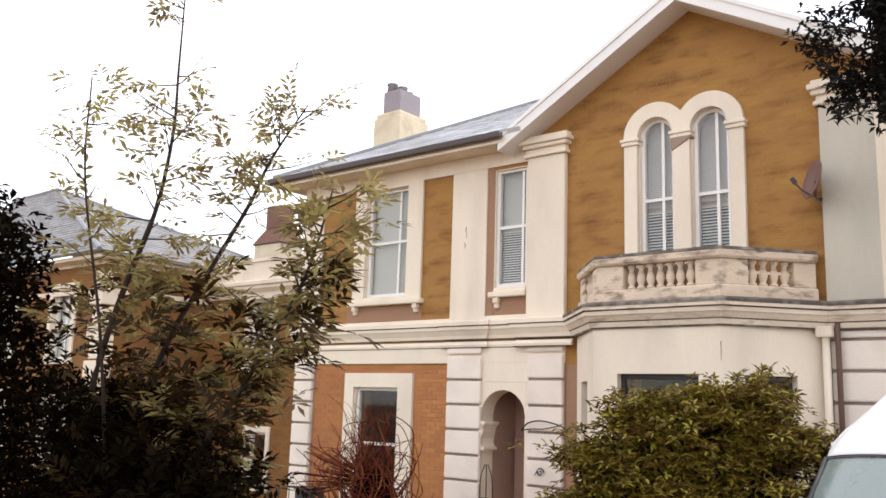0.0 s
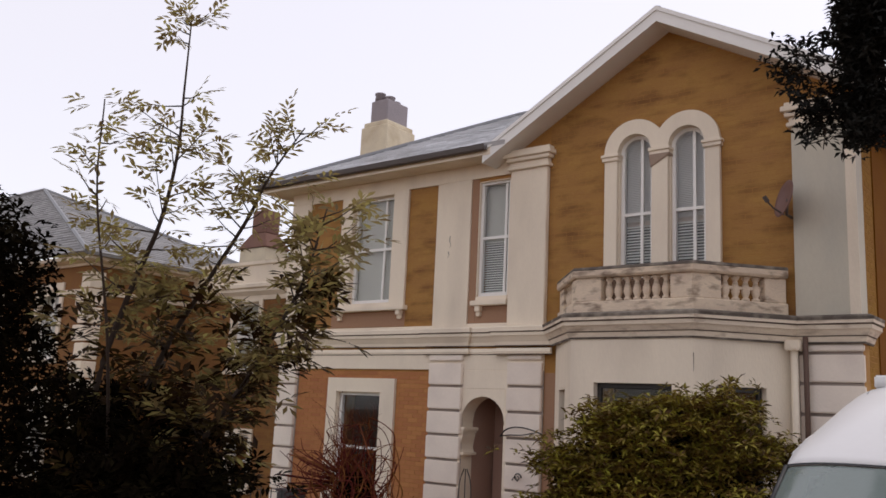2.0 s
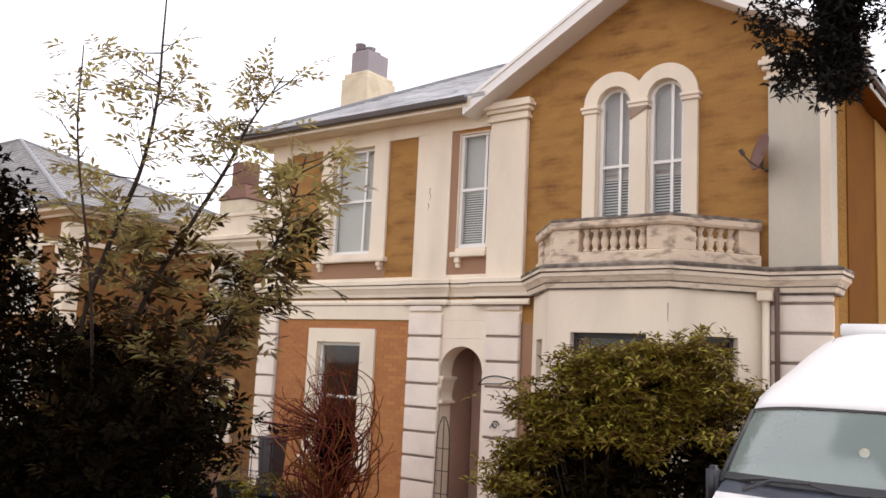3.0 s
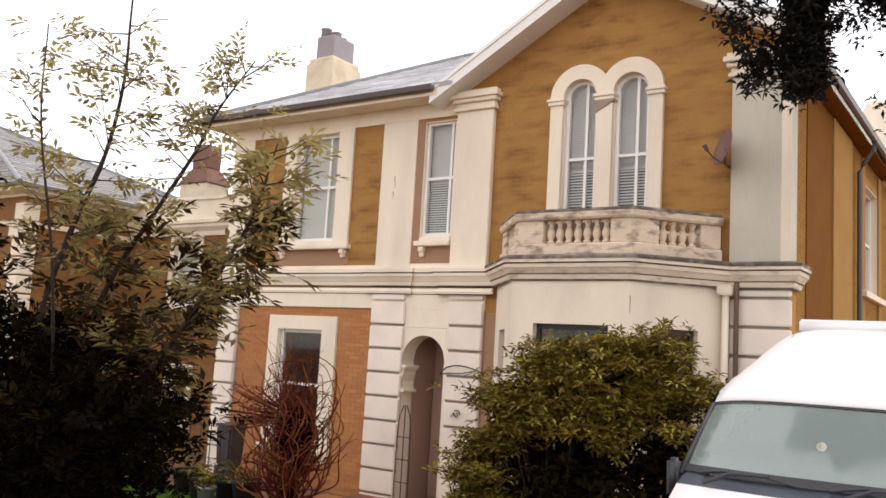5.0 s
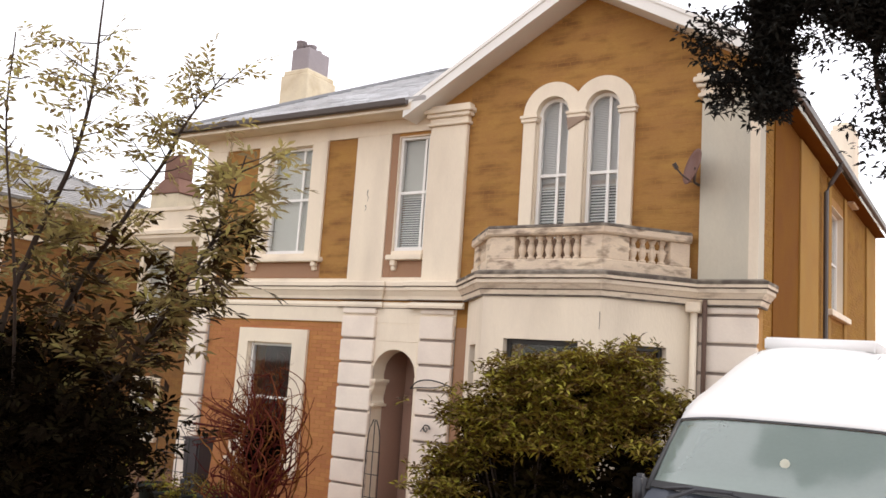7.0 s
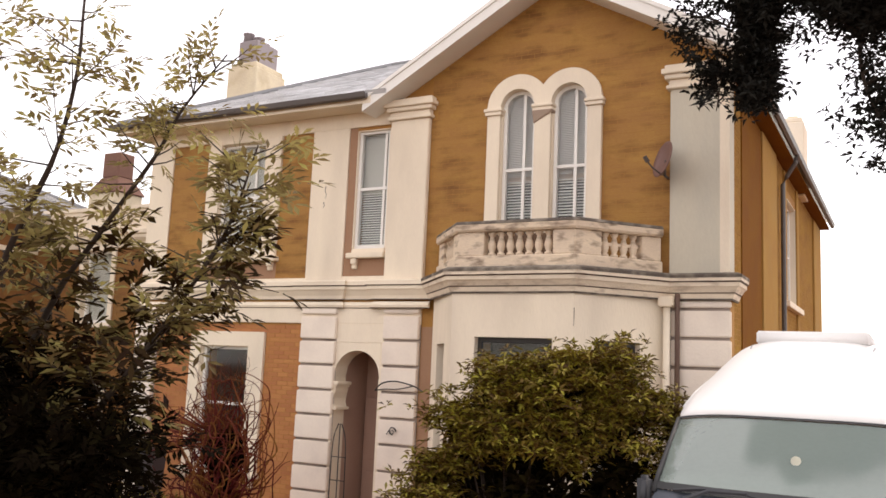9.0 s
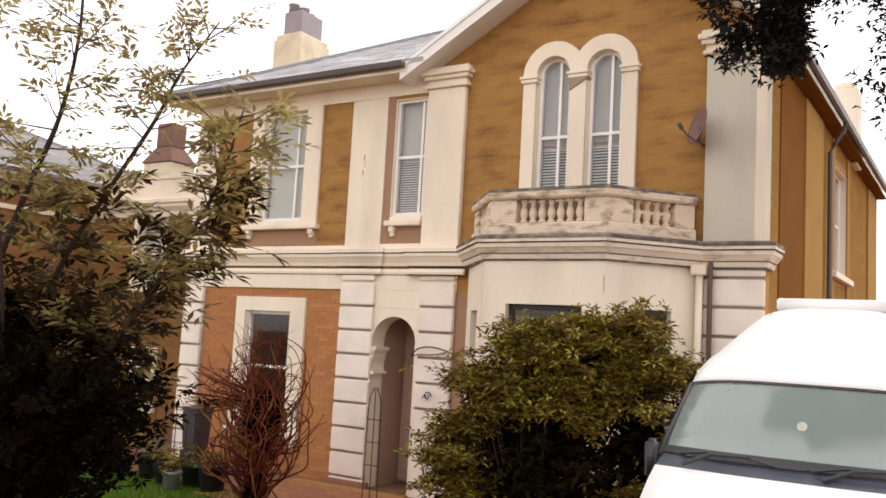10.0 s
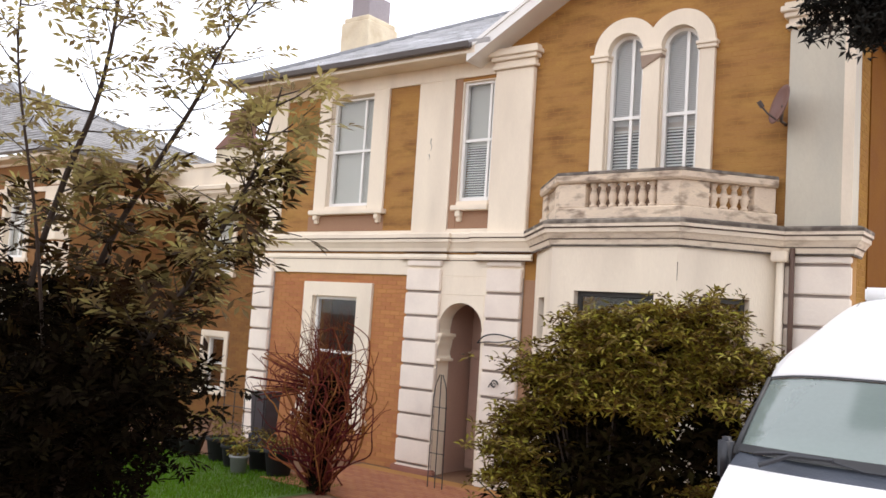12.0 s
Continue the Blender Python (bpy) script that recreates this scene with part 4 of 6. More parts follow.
sweep(bm, [(-9.5, 0), (0, 0), (0, 6.0)], [(0.0, 5.62), (0.05, 5.62), (0.05, 5.68), (0.32, 5.72), (0.32, 5.80), (0.0, 5.9)])
sweep(bm, [(-9.5, 0), (0, 0), (0, 6.0)], [(0.0, 4.95), (0.05, 4.95), (0.06, 5.05), (0.0, 5.07)])
part("eaves_moulding", bm, STUCCO, nb, "cream moulded eaves and band")
bm = B()
slab_roof(bm, [(-10, -0.45, 5.85), (0.45, -0.45, 5.85), (-7.2, 2.15, 8.8), (-10, 2.15, 8.8)])
slab_roof(bm, [(0.45, -0.45, 5.85), (0.45, 6.4, 5.85), (-7.2, 2.15, 8.8)])
slab_roof(bm, [(0.45, 6.4, 5.85), (-10, 6.4, 5.85), (-10, 2.15, 8.8), (-7.2, 2.15, 8.8)])
nroof = part("roof", bm, SLATE_NB, nb, "grey slate hipped roof")
slates((-10, -0.45, 5.85), (0.45, -0.45, 5.85), (-10, 2.15, 8.8), (-7.2, 2.15, 8.8), nroof, srng, material=SLATE_NB)
slates((0.45, -0.45, 5.85), (0.45, 6.4, 5.85), (-7.2, 2.14, 8.8), (-7.2, 2.16, 8.8), nroof, srng, material=SLATE_NB)
bm = B()
tube(bm, [(0.45, -0.45, 5.87), (-7.2, 2.15, 8.82), (-10, 2.15, 8.82)], 0.06)
tube(bm, [(0.45, 6.4, 5.87), (-7.2, 2.15, 8.82)], 0.06)
part("hip_roll", bm, LEAD, nb)
bm = B()
box(bm, -9.8, -9.5, 0.3, 6, 0, 5.8)
box(bm, -9.5, 0, 6.0, 6.2, 0, 5.8)
part("rear_wall", bm, MORTAR_NB, nb)

# red stack on the wing
stack = thing("chimney", (-13.4, 3.5, 5.9), "dark red brick chimney stack on a cream base", "chimney")
bm = B()
box(bm, -0.55, 0.55, -0.4, 0.4, 0, 0.9)
part("base", bevel(bm, 0.02, 1), CHIM, stack, "cream stack base")
bm = B()
hexa(bm, [(-0.62, -0.45, 0.9), (0.62, -0.45, 0.9), (0.62, 0.45, 0.9), (-0.62, 0.45, 0.9), (-0.3, -0.25, 1.35), (0.3, -0.25, 1.35), (0.3, 0.25, 1.35), (-0.3, 0.25, 1.35)])
box(bm, -0.3, 0.3, -0.25, 0.25, 1.35, 2.0)
part("shaft", bevel(bm, 0.02, 1), RED_STACK, stack, "dark red shaft")


# ---- van ----
# Pale, partly opaque base colour stands for the sky reflected in the windscreen.
WSG = mat("sky_pale_windscreen", (0.44, 0.54, 0.50), 0.09, 0.08, 1.2, 30, 0.0, spec=0.8)
WSG.node_tree.nodes["Principled BSDF"].inputs["Transmission Weight"].default_value = 0.62
van = thing("van", (4.12, -4.66, 0.16), "white high-roof panel van parked beside the house", "van")
VZ = van.location.z
# heights above the ground under the van: windscreen top and foot
WT, WB = 2.30 - VZ, 1.79 - VZ


def skin(bm, stations, n=28):
    """A bowed sheet from rows of (y, z, half width, sweep back, drop at the sides)."""
    rows = []
    for y, z, hw, back, drop in stations:
        row = []
        for k in range(n + 1):
            s = -1 + 2 * k / n
            row.append(bm.verts.new((hw * s, y + back * abs(s) ** 3, z - drop * abs(s) ** 4)))
        rows.append(row)
    for a, b in zip(rows, rows[1:]):
        for k in range(n):
            bm.faces.new((a[k], a[k + 1], b[k + 1], b[k]))
    return rows


bm = B()
rows = skin(bm, [(0.0, WT + 0.06, 0.968, 0.17, 0.05), (0.05, WT + 0.12, 0.960, 0.17, 0.055), (0.16, WT + 0.22, 0.945, 0.18, 0.08), (0.32, WT + 0.36, 0.925, 0.20, 0.15),
                 (0.55, WT + 0.52, 0.90, 0.22, 0.24), (0.82, WT + 0.65, 0.88, 0.22, 0.33), (1.10, WT + 0.73, 0.87, 0.20, 0.37), (1.6, WT + 0.765, 0.87, 0.10, 0.37), (5.3, WT + 0.77, 0.87, 0.0, 0.37)])
for s, idx in ((-1, 0), (1, -1)):
    prev = None
    for r in rows:
        v = r[idx]
        x, y, z = v.co
        col = [v]
        for xx, zz in ((0.975, WT - 0.02), (0.99, WB), (1.0, WB - 0.4), (0.99, 0.40)):
            col.append(bm.verts.new((s * xx, max(y, 0.12), min(zz, z - 0.01))))
        if prev:
            for a, b, c2, d2 in zip(prev, prev[1:], col[1:], col):
                bm.faces.new((a, b, c2, d2))
        prev = col
body = part("body", bm, VANW, van, "white painted van body", True)
sd = body.modifiers.new("thick", "SOLIDIFY")
sd.thickness = 0.02
bm = B()
box(bm, -0.48, 0.48, 1.13, 5.0, WT + 0.70, WT + 0.82)
part("roof_panel", bevel(bm, 0.014, 2), VANW, van, "raised middle roof panel", True)
SEAL = mat("black_rubber_seal", (0.018, 0.019, 0.021), 0.6, 0.1, 5, 50, 0.05)
for s in (-1, 1):
    # Slim dark tube painting the shadow crease where the channel starts.
    bm = B()
    tube(bm, [(s * 0.49, 0.86, WT + 0.596), (s * 0.505, 1.0, WT + 0.640), (s * 0.515, 1.16, WT + 0.672)], 0.010, 0.018, 6)
    part("roof_channel", bm, LEAD, van, "dark tube drawn as the shadow of the roof channel")
    bm = B()
    tube(bm, [(s * 0.955, 0.30, WT + 0.10), (s * 0.93, 0.62, WT + 0.22), (s * 0.90, 1.0, WT + 0.32), (s * 0.89, 1.6, WT + 0.38), (s * 0.89, 5.2, WT + 0.39)], 0.016, sides=6)
    part("drip_rail", bm, VANW, van, "white drip rail along the roof", True)
bm = B()
skin(bm, [(-0.83, WB + 0.02, 0.975, 0.30, 0.02), (-0.62, WB + 0.17, 0.975, 0.27, 0.03), (-0.32, WB + 0.36, 0.97, 0.22, 0.04), (-0.01, WT + 0.045, 0.96, 0.17, 0.05)])
ws = part("windscreen", bm, WSG, van, "greenish curved windscreen", True)
ws.visible_shadow = False
for nm, rr in (("seal", ((-0.012, WT + 0.050, 0.964, 0.17, 0.05), (0.004, WT + 0.066, 0.968, 0.17, 0.05))), ("frit_band", ((-0.842, WB + 0.016, 0.977, 0.30, 0.02), (-0.775, WB + 0.066, 0.977, 0.29, 0.022)))):
    bm = B()
    skin(bm, rr)
    bmesh.ops.translate(bm, verts=bm.verts, vec=(0, -0.006, 0.004))
    part(nm, bm, SEAL, van, "black rubber windscreen edge", True)
SCUTTLE = mat("blue_grey_scuttle", (0.055, 0.065, 0.085), 0.4, 0.15, 4, 40, 0.1)
bm = B()
skin(bm, [(-0.82, WB + 0.012, 0.985, 0.30, 0.02), (-0.90, WB - 0.045, 1.0, 0.30, 0.03), (-0.96, WB - 0.07, 1.0, 0.30, 0.03)])
part("scuttle", bm, SCUTTLE, van, "blue-grey plastic scuttle panel", True)
bm = B()
skin(bm, [(-0.96, WB - 0.065, 1.0, 0.30, 0.03), (-1.15, WB - 0.14, 1.0, 0.32, 0.05), (-1.42, WB - 0.30, 1.0, 0.36, 0.06), (-1.55, WB - 0.52, 0.99, 0.38, 0.0), (-1.58, 0.6, 0.99, 0.38, 0.0)])
part("bonnet", bm, VANW, van, "white sloping bonnet", True)
bm = B()
skin(bm, [(-1.60, 0.74, 1.0, 0.36, 0.0), (-1.66, 0.62, 1.01, 0.36, 0.0), (-1.66, 0.3, 1.01, 0.36, 0.0), (-1.5, 0.25, 0.99, 0.36, 0)])
part("bumper", bm, BLACKP, van, "dark front bumper", True)
bm = B()
skin(bm, [(-1.60, 1.0, 0.58, 0.05, 0), (-1.62, 0.8, 0.58, 0.05, 0)])
part("grille", bm, BLACKP, van)
for s in (-1, 1):
    bm = B()
    tube(bm, [(s * 0.995, -0.55, WB - 0.03), (s * 0.99, -0.42, WB + 0.10), (s * 0.985, -0.12, WB + 0.30), (s * 0.972, 0.16, WT + 0.005)], 0.024, 0.018, 8)
    part("pillar", bm, SEAL, van, "dark windscreen pillar", True)
    bm = B()
    box(bm, s * 1.09 - 0.055, s * 1.09 + 0.055, -0.52, -0.40, WB - 0.24, WB + 0.08)
    m = part("mirror", bevel(bm, 0.03, 3), BLACKP, van, "dark door mirror", True)
    bm = B()
    tube(bm, [(s * 0.99, -0.30, WB - 0.14), (s * 1.08, -0.44, WB - 0.12)], 0.035, sides=8)
    part("mirror_arm", bm, BLACKP, m)
    bm = B()
    box(bm, s * 0.99 - 0.006, s * 0.99 + 0.014, 0.1, 0.95, WB - 0.02, WT - 0.09)
    part("door_window", bm, SEAL, van, "dark cab door window")
    bm = B()
    box(bm, s * 0.74 - 0.17, s * 0.74 + 0.17, -1.52, -1.32, 0.86, 1.12)
    part("headlight", bevel(bm, 0.04, 3), GLASS, van, "clear headlight", True)
    for y in (-0.75, 3.4):
        bm = B()
        lathe(bm, [(0.2, 0), (0.33, 0.0), (0.35, 0.05), (0.35, 0.17), (0.33, 0.22), (0.2, 0.22)], sides=24)
        bmesh.ops.rotate(bm, verts=bm.verts, cent=(0, 0, 0), matrix=Matrix.Rotation(math.pi / 2, 3, "Y"))
        bmesh.ops.translate(bm, verts=bm.verts, vec=(s * 0.88 - 0.11, y, 0.35))
        part("wheel", bm, RUBBER, van, "black tyre", True)
for x0 in (-0.80, 0.16):
    bm = B()
    pts = []
    for k in range(11):
        x = x0 + 0.92 * k / 10
        pts.append((x, -0.87 + 0.30 * abs(x / 0.98) ** 3, WB + 0.015 + 0.05 * math.sin(math.pi * min(1, k / 8))))
    tube(bm, pts, 0.014, 0.008)
    tube(bm, [(pts[6][0], pts[6][1] - 0.02, pts[6][2] + 0.012), (pts[3][0], pts[3][1] - 0.03, pts[3][2] - 0.01), (pts[0][0] + 0.08, -0.90, WB - 0.035)], 0.013, 0.02)
    part("wiper", bm, BLACKP, van, "black wiper blade and arm")
bm = B()
v = [bm.verts.new((0.03 + 0.037 * math.cos(a), -0.47 + 0.018 * math.sin(a), WB + 0.285 + 0.034 * math.sin(a))) for a in [k * math.pi / 8 for k in range(16)]]
bm.faces.new(v)
bmesh.ops.solidify(bm, geom=list(bm.faces), thickness=0.002)
part("disc_sticker", bm, mat("pale_sticker", (0.72, 0.71, 0.60), 0.6), van, "round pale windscreen sticker")
bm = B()
box(bm, -0.95, 0.95, 1.15, 1.20, 0.6, WT + 0.3)
TRIM = mat("grey_cab_trim", (0.22, 0.23, 0.22), 0.8)
part("bulkhead", bm, TRIM, van, "grey cab bulkhead")
bm = B()
box(bm, -0.93, 0.93, -0.52, -0.1, WB - 0.3, WB - 0.06)
part("dashboard", bevel(bm, 0.03, 2), TRIM, van, "grey dashboard")
SEATM = mat("dark_seat_cloth", (0.09, 0.09, 0.1), 0.9)
for x in (-0.52, 0.52):
    bm = B()
    box(bm, x - 0.25, x + 0.25, 0.62, 0.78, 0.6, WB + 0.12)
    box(bm, x - 0.12, x + 0.12, 0.64, 0.74, WB + 0.12, WB + 0.33)
    part("seat", bevel(bm, 0.04, 2), SEATM, van, "dark cab seat", True)


# ---- plants ----
def leaf_cloud(centres, leaf, width, rng, count, spread, droop=0.3, whorl=True, tilt=0.6):
    """Verts and faces of many two-triangle folded leaves in whorls round the centres."""
    vs, fs = [], []
    for c in centres:
        ax = Vector((rng.gauss(0, tilt), rng.gauss(0, tilt), 1)).normalized()
        s = ax.orthogonal().normalized()
        t = ax.cross(s)
        n = count + rng.randint(-2, 2)
        off = rng.uniform(0, 6.28)
        for k in range(n):
            a = off + 2 * math.pi * k / n + rng.uniform(-0.3, 0.3)
            d = (s * math.cos(a) + t * math.sin(a)) * rng.uniform(0.8, 1.0) + ax * rng.uniform(-droop, 0.55)
            d.normalize()
            ln = leaf * rng.uniform(0.7, 1.2)
            w = ax.cross(d)
            if w.length < 1e-3:
                continue
            w.normalize()
            b = Vector(c) + d * 0.012 + Vector((rng.gauss(0, spread), rng.gauss(0, spread), rng.gauss(0, spread)))
            up = d.cross(w) * (-width * 0.25)
            i = len(vs)
            m1 = b + d * ln * 0.5
            vs += [tuple(b), tuple(m1 + w * width / 2 - up), tuple(b + d * ln - Vector((0, 0, ln * 0.12))), tuple(m1 - w * width / 2 - up), tuple(m1 + up * 0.2)]
            fs += [(i, i + 1, i + 4), (i + 1, i + 2, i + 4), (i + 2, i + 3, i + 4), (i + 3, i, i + 4)]
    return vs, fs


# rhododendron before the bay
rh = thing("rhododendron", (1.27, -3.75, ground_z(1, -3.75)), "large rounded evergreen rhododendron bush in front of the bay", "bush")
rng = random.Random(11)
LOBES = [(0.15, 0.0, 1.65, 1.12, 1.0, 1.2), (-0.62, 0.0, 1.05, 0.70, 0.8, 0.85), (1.1, 0.0, 1.5, 0.72, 0.8, 1.0), (0.55, -0.1, 2.3, 0.75, 0.7, 0.62),
         (-0.25, -0.2, 1.95, 0.75, 0.7, 0.6), (-0.95, -0.1, 0.5, 0.5, 0.6, 0.65), (0.6, -0.2, 0.8, 1.0, 0.7, 0.9), (-0.2, -0.35, 0.7, 1.0, 0.6, 0.8), (0.2, -0.3, 1.3, 1.1, 0.7, 0.8), (-0.55, -0.05, 1.75, 0.55, 0.6, 0.6)]
cs, tiers = [], []


def lobe_depth(p):
    return min(((p.x - q[0]) / q[3]) ** 2 + ((p.y - q[1]) / q[4]) ** 2 + ((p.z - q[2]) / q[5]) ** 2 for q in LOBES)


def in_outline(p, inset):
    """The bush leans up to its crown on one side and has a low skirt on the other."""
    top = 2.62 + 0.2 * p.x if p.x < 1.0 else 2.82 - 0.75 * (p.x - 1.0)
    edge = -0.30 - 0.33 * (2.5 - p.z) if p.z > 1.15 else -1.0
    return p.z < top - inset and edge + inset < p.x < 1.60 - inset


# leaf whorls gathered in flat tiers on the outside of the bush
while len(tiers) < 330:
    lx, ly, lz, a, b, c = rng.choice(LOBES + [LOBES[0]] * 4 + [LOBES[2], LOBES[3], LOBES[8]])
    d = Vector((rng.gauss(0, 1), rng.gauss(0, 1), rng.gauss(0.25, 1))).normalized()
    p = Vector((lx + d.x * a, ly + d.y * b, lz + d.z * c))
    if p.z < 0.2 or p.y > 0.6 or not in_outline(p, 0.0) or lobe_depth(p) < 0.55:
        continue
    if p.z < 1.85 and p.x > -0.25 and rng.random() < 0.92:
        continue
    if p.x < -0.5 and p.z < 1.2 and rng.random() < 0.6:
        continue
    tiers.append((p, rng.uniform(0.08, 0.17)))
for p, w in tiers:
    for k in range(rng.randint(9, 17)):
        cs.append(p + Vector((rng.gauss(0, w), rng.gauss(0, w), rng.gauss(0.0, 0.035))))
for k in range(22):
    cs.append(Vector((1.10 + 0.12 * rng.gauss(0, 1), rng.gauss(0, 0.15), 2.80 + rng.uniform(-0.15, 0.18))))
for p, w in tiers[::6]:
    d = Vector((p.x - 0.4, p.y, (p.z - 1.2) * 0.8)).normalized()
    for k in range(4):
        cs.append(p + d * (0.06 + 0.055 * k) + Vector((rng.gauss(0, 0.02), rng.gauss(0, 0.02), 0.02 * k)))
for k in range(90):
    cs.append(Vector((rng.gauss(1.60, 0.10), rng.gauss(-0.1, 0.2), rng.uniform(1.1, 2.1))))
# The core uses a darkened leaf copy: the bush's inner shade as colour.
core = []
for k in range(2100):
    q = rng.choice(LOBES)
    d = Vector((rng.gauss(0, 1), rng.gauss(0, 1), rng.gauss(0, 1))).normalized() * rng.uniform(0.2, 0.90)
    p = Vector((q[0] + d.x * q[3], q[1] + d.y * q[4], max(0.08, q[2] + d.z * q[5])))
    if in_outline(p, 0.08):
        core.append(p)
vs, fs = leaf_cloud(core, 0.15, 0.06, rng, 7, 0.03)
raw_part("inner_foliage", vs, fs, LEAF_INNER, rh, "inner leaves coloured dark for shade")
vs, fs = leaf_cloud(cs, 0.092, 0.030, rng, 8, 0.012, droop=0.2, tilt=0.4)
raw_part("crown", vs, fs, LEAF_RH, rh, "dull green leathery leaf whorls")
for k in range(40):
    q = rng.choice(cs)
    bm = B()
    tube(bm, [(rng.uniform(-0.3, 0.3), rng.uniform(-0.2, 0.2), 0), (q.x * 0.45, q.y * 0.4, q.z * 0.45), tuple(q * 0.97)], 0.025, 0.006, 5)
    part("branch", bm, BARK, rh, "crooked grey branch", True)


# ---- feathery sapling ----
def bezier_path(pts, n):
    """A smooth line through the points (Catmull-Rom)."""
    P = [Vector(p) for p in pts]
    P = [P[0] * 2 - P[1], *P, P[-1] * 2 - P[-2]]
    out = []
    for i in range(1, len(P) - 2):
        for k in range(n):
            t = k / n
            a, b, c, d = P[i - 1], P[i], P[i + 1], P[i + 2]
            out.append(0.5 * ((2 * b) + (c - a) * t + (2 * a - 5 * b + 4 * c - d) * t * t + (3 * b - a - 3 * c + d) * t ** 3))
    out.append(P[-2])
    return out


def leaflet(vs, fs, b, d, w, ln, wd):
    i = len(vs)
    m = b + d * ln * 0.55
    sag = Vector((0, 0, -ln * 0.10))
    vs += [tuple(b), tuple(m + w * wd / 2), tuple(b + d * ln + sag), tuple(m - w * wd / 2)]
    fs += [(i, i + 1, i + 2), (i, i + 2, i + 3)]


def pinnate(vs, fs, b, d, rng, length, pairs, ln, wd):
    """A feathered leaf: leaflets in pairs along a midrib."""
    side = d.cross(Vector((rng.gauss(0, 0.4), rng.gauss(0, 0.4), 1))).normalized()
    up = side.cross(d).normalized()
    for k in range(pairs):
        p = b + d * length * (k + 0.8) / (pairs + 0.5) - Vector((0, 0, 0.10 * length * (k / pairs) ** 2))
        for s in (-1, 1):
            dd = (side * s * rng.uniform(0.7, 1.0) + d * rng.uniform(0.5, 0.9) + up * rng.uniform(-0.25, 0.35)).normalized()
            leaflet(vs, fs, p, dd, dd.cross(up).normalized(), ln * rng.uniform(0.75, 1.2), wd)
    leaflet(vs, fs, b + d * length * 0.9, d, side, ln, wd)


sap = thing("feathery_sapling", (1.2, -9.35, ground_z(1.2, -9.35)), "tall feathery-leaved shrub with slender dark stems on the garden edge", "tree")
S0 = sap.location
rng = random.Random(21)
STEMS = {"a": [(0.75, -9.45, 0.85), (0.72, -9.42, 1.8), (0.80, -9.4, 2.65), (1.03, -9.4, 3.19), (1.26, -9.4, 3.58), (1.36, -9.4, 3.98), (1.36, -9.4, 4.35), (1.36, -9.4, 4.80)],
         "b": [(0.80, -9.3, 0.85), (1.0, -9.2, 1.75), (1.22, -9.1, 2.15), (1.42, -9.1, 2.39), (1.73, -9.1, 2.72), (2.02, -9.1, 3.07), (2.16, -9.1, 3.29), (2.28, -9.1, 3.62)],
         "c": [(0.70, -9.3, 0.85), (0.60, -9.15, 2.0), (0.82, -9.0, 2.87), (1.15, -9.0, 3.26), (1.51, -9.0, 3.65), (1.68, -9.0, 3.89), (1.95, -9.0, 4.14)],
         "d": [(0.70, -9.25, 0.85), (0.85, -9.3, 2.0), (1.30, -9.65, 2.85), (1.44, -9.89, 3.61), (1.40, -9.89, 4.13)]}
LEAFY = {"a": (0.34, 38), "b": (0.22, 80), "c": (0.28, 48), "d": (0.55, 26)}
vs, fs, dark_vs, dark_fs = [], [], [], []
twigs = B()
for key, pts in STEMS.items():
    line = [p - S0 for p in bezier_path(pts, 8)]
    bm = B()
    tube(bm, line, 0.025 if key != "d" else 0.012, 0.004, 6)
    part("stem", bm, BARK, sap, "slender dark stem", True)
    start, n = LEAFY[key]
    top = len(line) - 1
    for k in range(n + (11 if key == "a" else 0)):
        f = start + (1 - start) * (k + rng.random()) / n if k < n else rng.uniform(0.955, 1.0)
        if key == "a" and 0.86 < f < 0.955:
            continue
        b = line[min(top, int(f * top))]
        a = rng.uniform(0, 6.28)
        reach = rng.uniform(0.05, 0.13) if key == "d" or (key == "a" and f > 0.9) else rng.uniform(0.10, 0.46) * (1.2 - 0.55 * f)
        d = Vector((math.cos(a), 0.7 * math.sin(a), rng.uniform(0.0, 0.7))).normalized()
        mid = b + d * reach * 0.5
        end = b + d * reach + Vector((0, 0, 0.02))
        if reach > 0.1:
            tube(twigs, [b, mid, end], 0.005, 0.002, 4)
        steps = 1 + int(reach / 0.06)
        for j in range(steps):
            q = b + (end - b) * (j + 1) / steps
            dd = (d + Vector((rng.gauss(0, 0.6), rng.gauss(0, 0.6), rng.gauss(-0.25, 0.3)))).normalized()
            # Low leaves go to the dark copy: shade from above as colour.
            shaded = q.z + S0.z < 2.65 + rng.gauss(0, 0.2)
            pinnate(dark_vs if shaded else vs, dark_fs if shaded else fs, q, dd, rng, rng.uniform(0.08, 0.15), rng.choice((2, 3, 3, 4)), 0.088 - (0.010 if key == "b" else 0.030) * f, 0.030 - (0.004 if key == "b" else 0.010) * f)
low = [p - S0 for p in bezier_path(STEMS["b"], 8)]
for k in range(30):
    b = low[int(len(low) * rng.uniform(0.30, 0.80))]
    end = b + Vector((rng.uniform(0.04, 0.42), rng.gauss(0, 0.12), rng.uniform(-0.05, 0.12)))
    tube(twigs, [b, (b + end) / 2 + Vector((0, 0, 0.02)), end], 0.005, 0.002, 4)
    for j in range(3):
        dd = Vector((rng.uniform(0.2, 1.0), rng.gauss(0, 0.5), rng.gauss(-0.15, 0.3))).normalized()
        pinnate(*((vs, fs) if k % 3 == 0 else (dark_vs, dark_fs)), b.lerp(end, (j + 1) / 3), dd, rng, rng.uniform(0.08, 0.14), rng.choice((2, 3, 3)), 0.085, 0.026)
part("twig_spray", twigs, BARK, sap, "thin side twigs", True)["kind"] = "stuff"
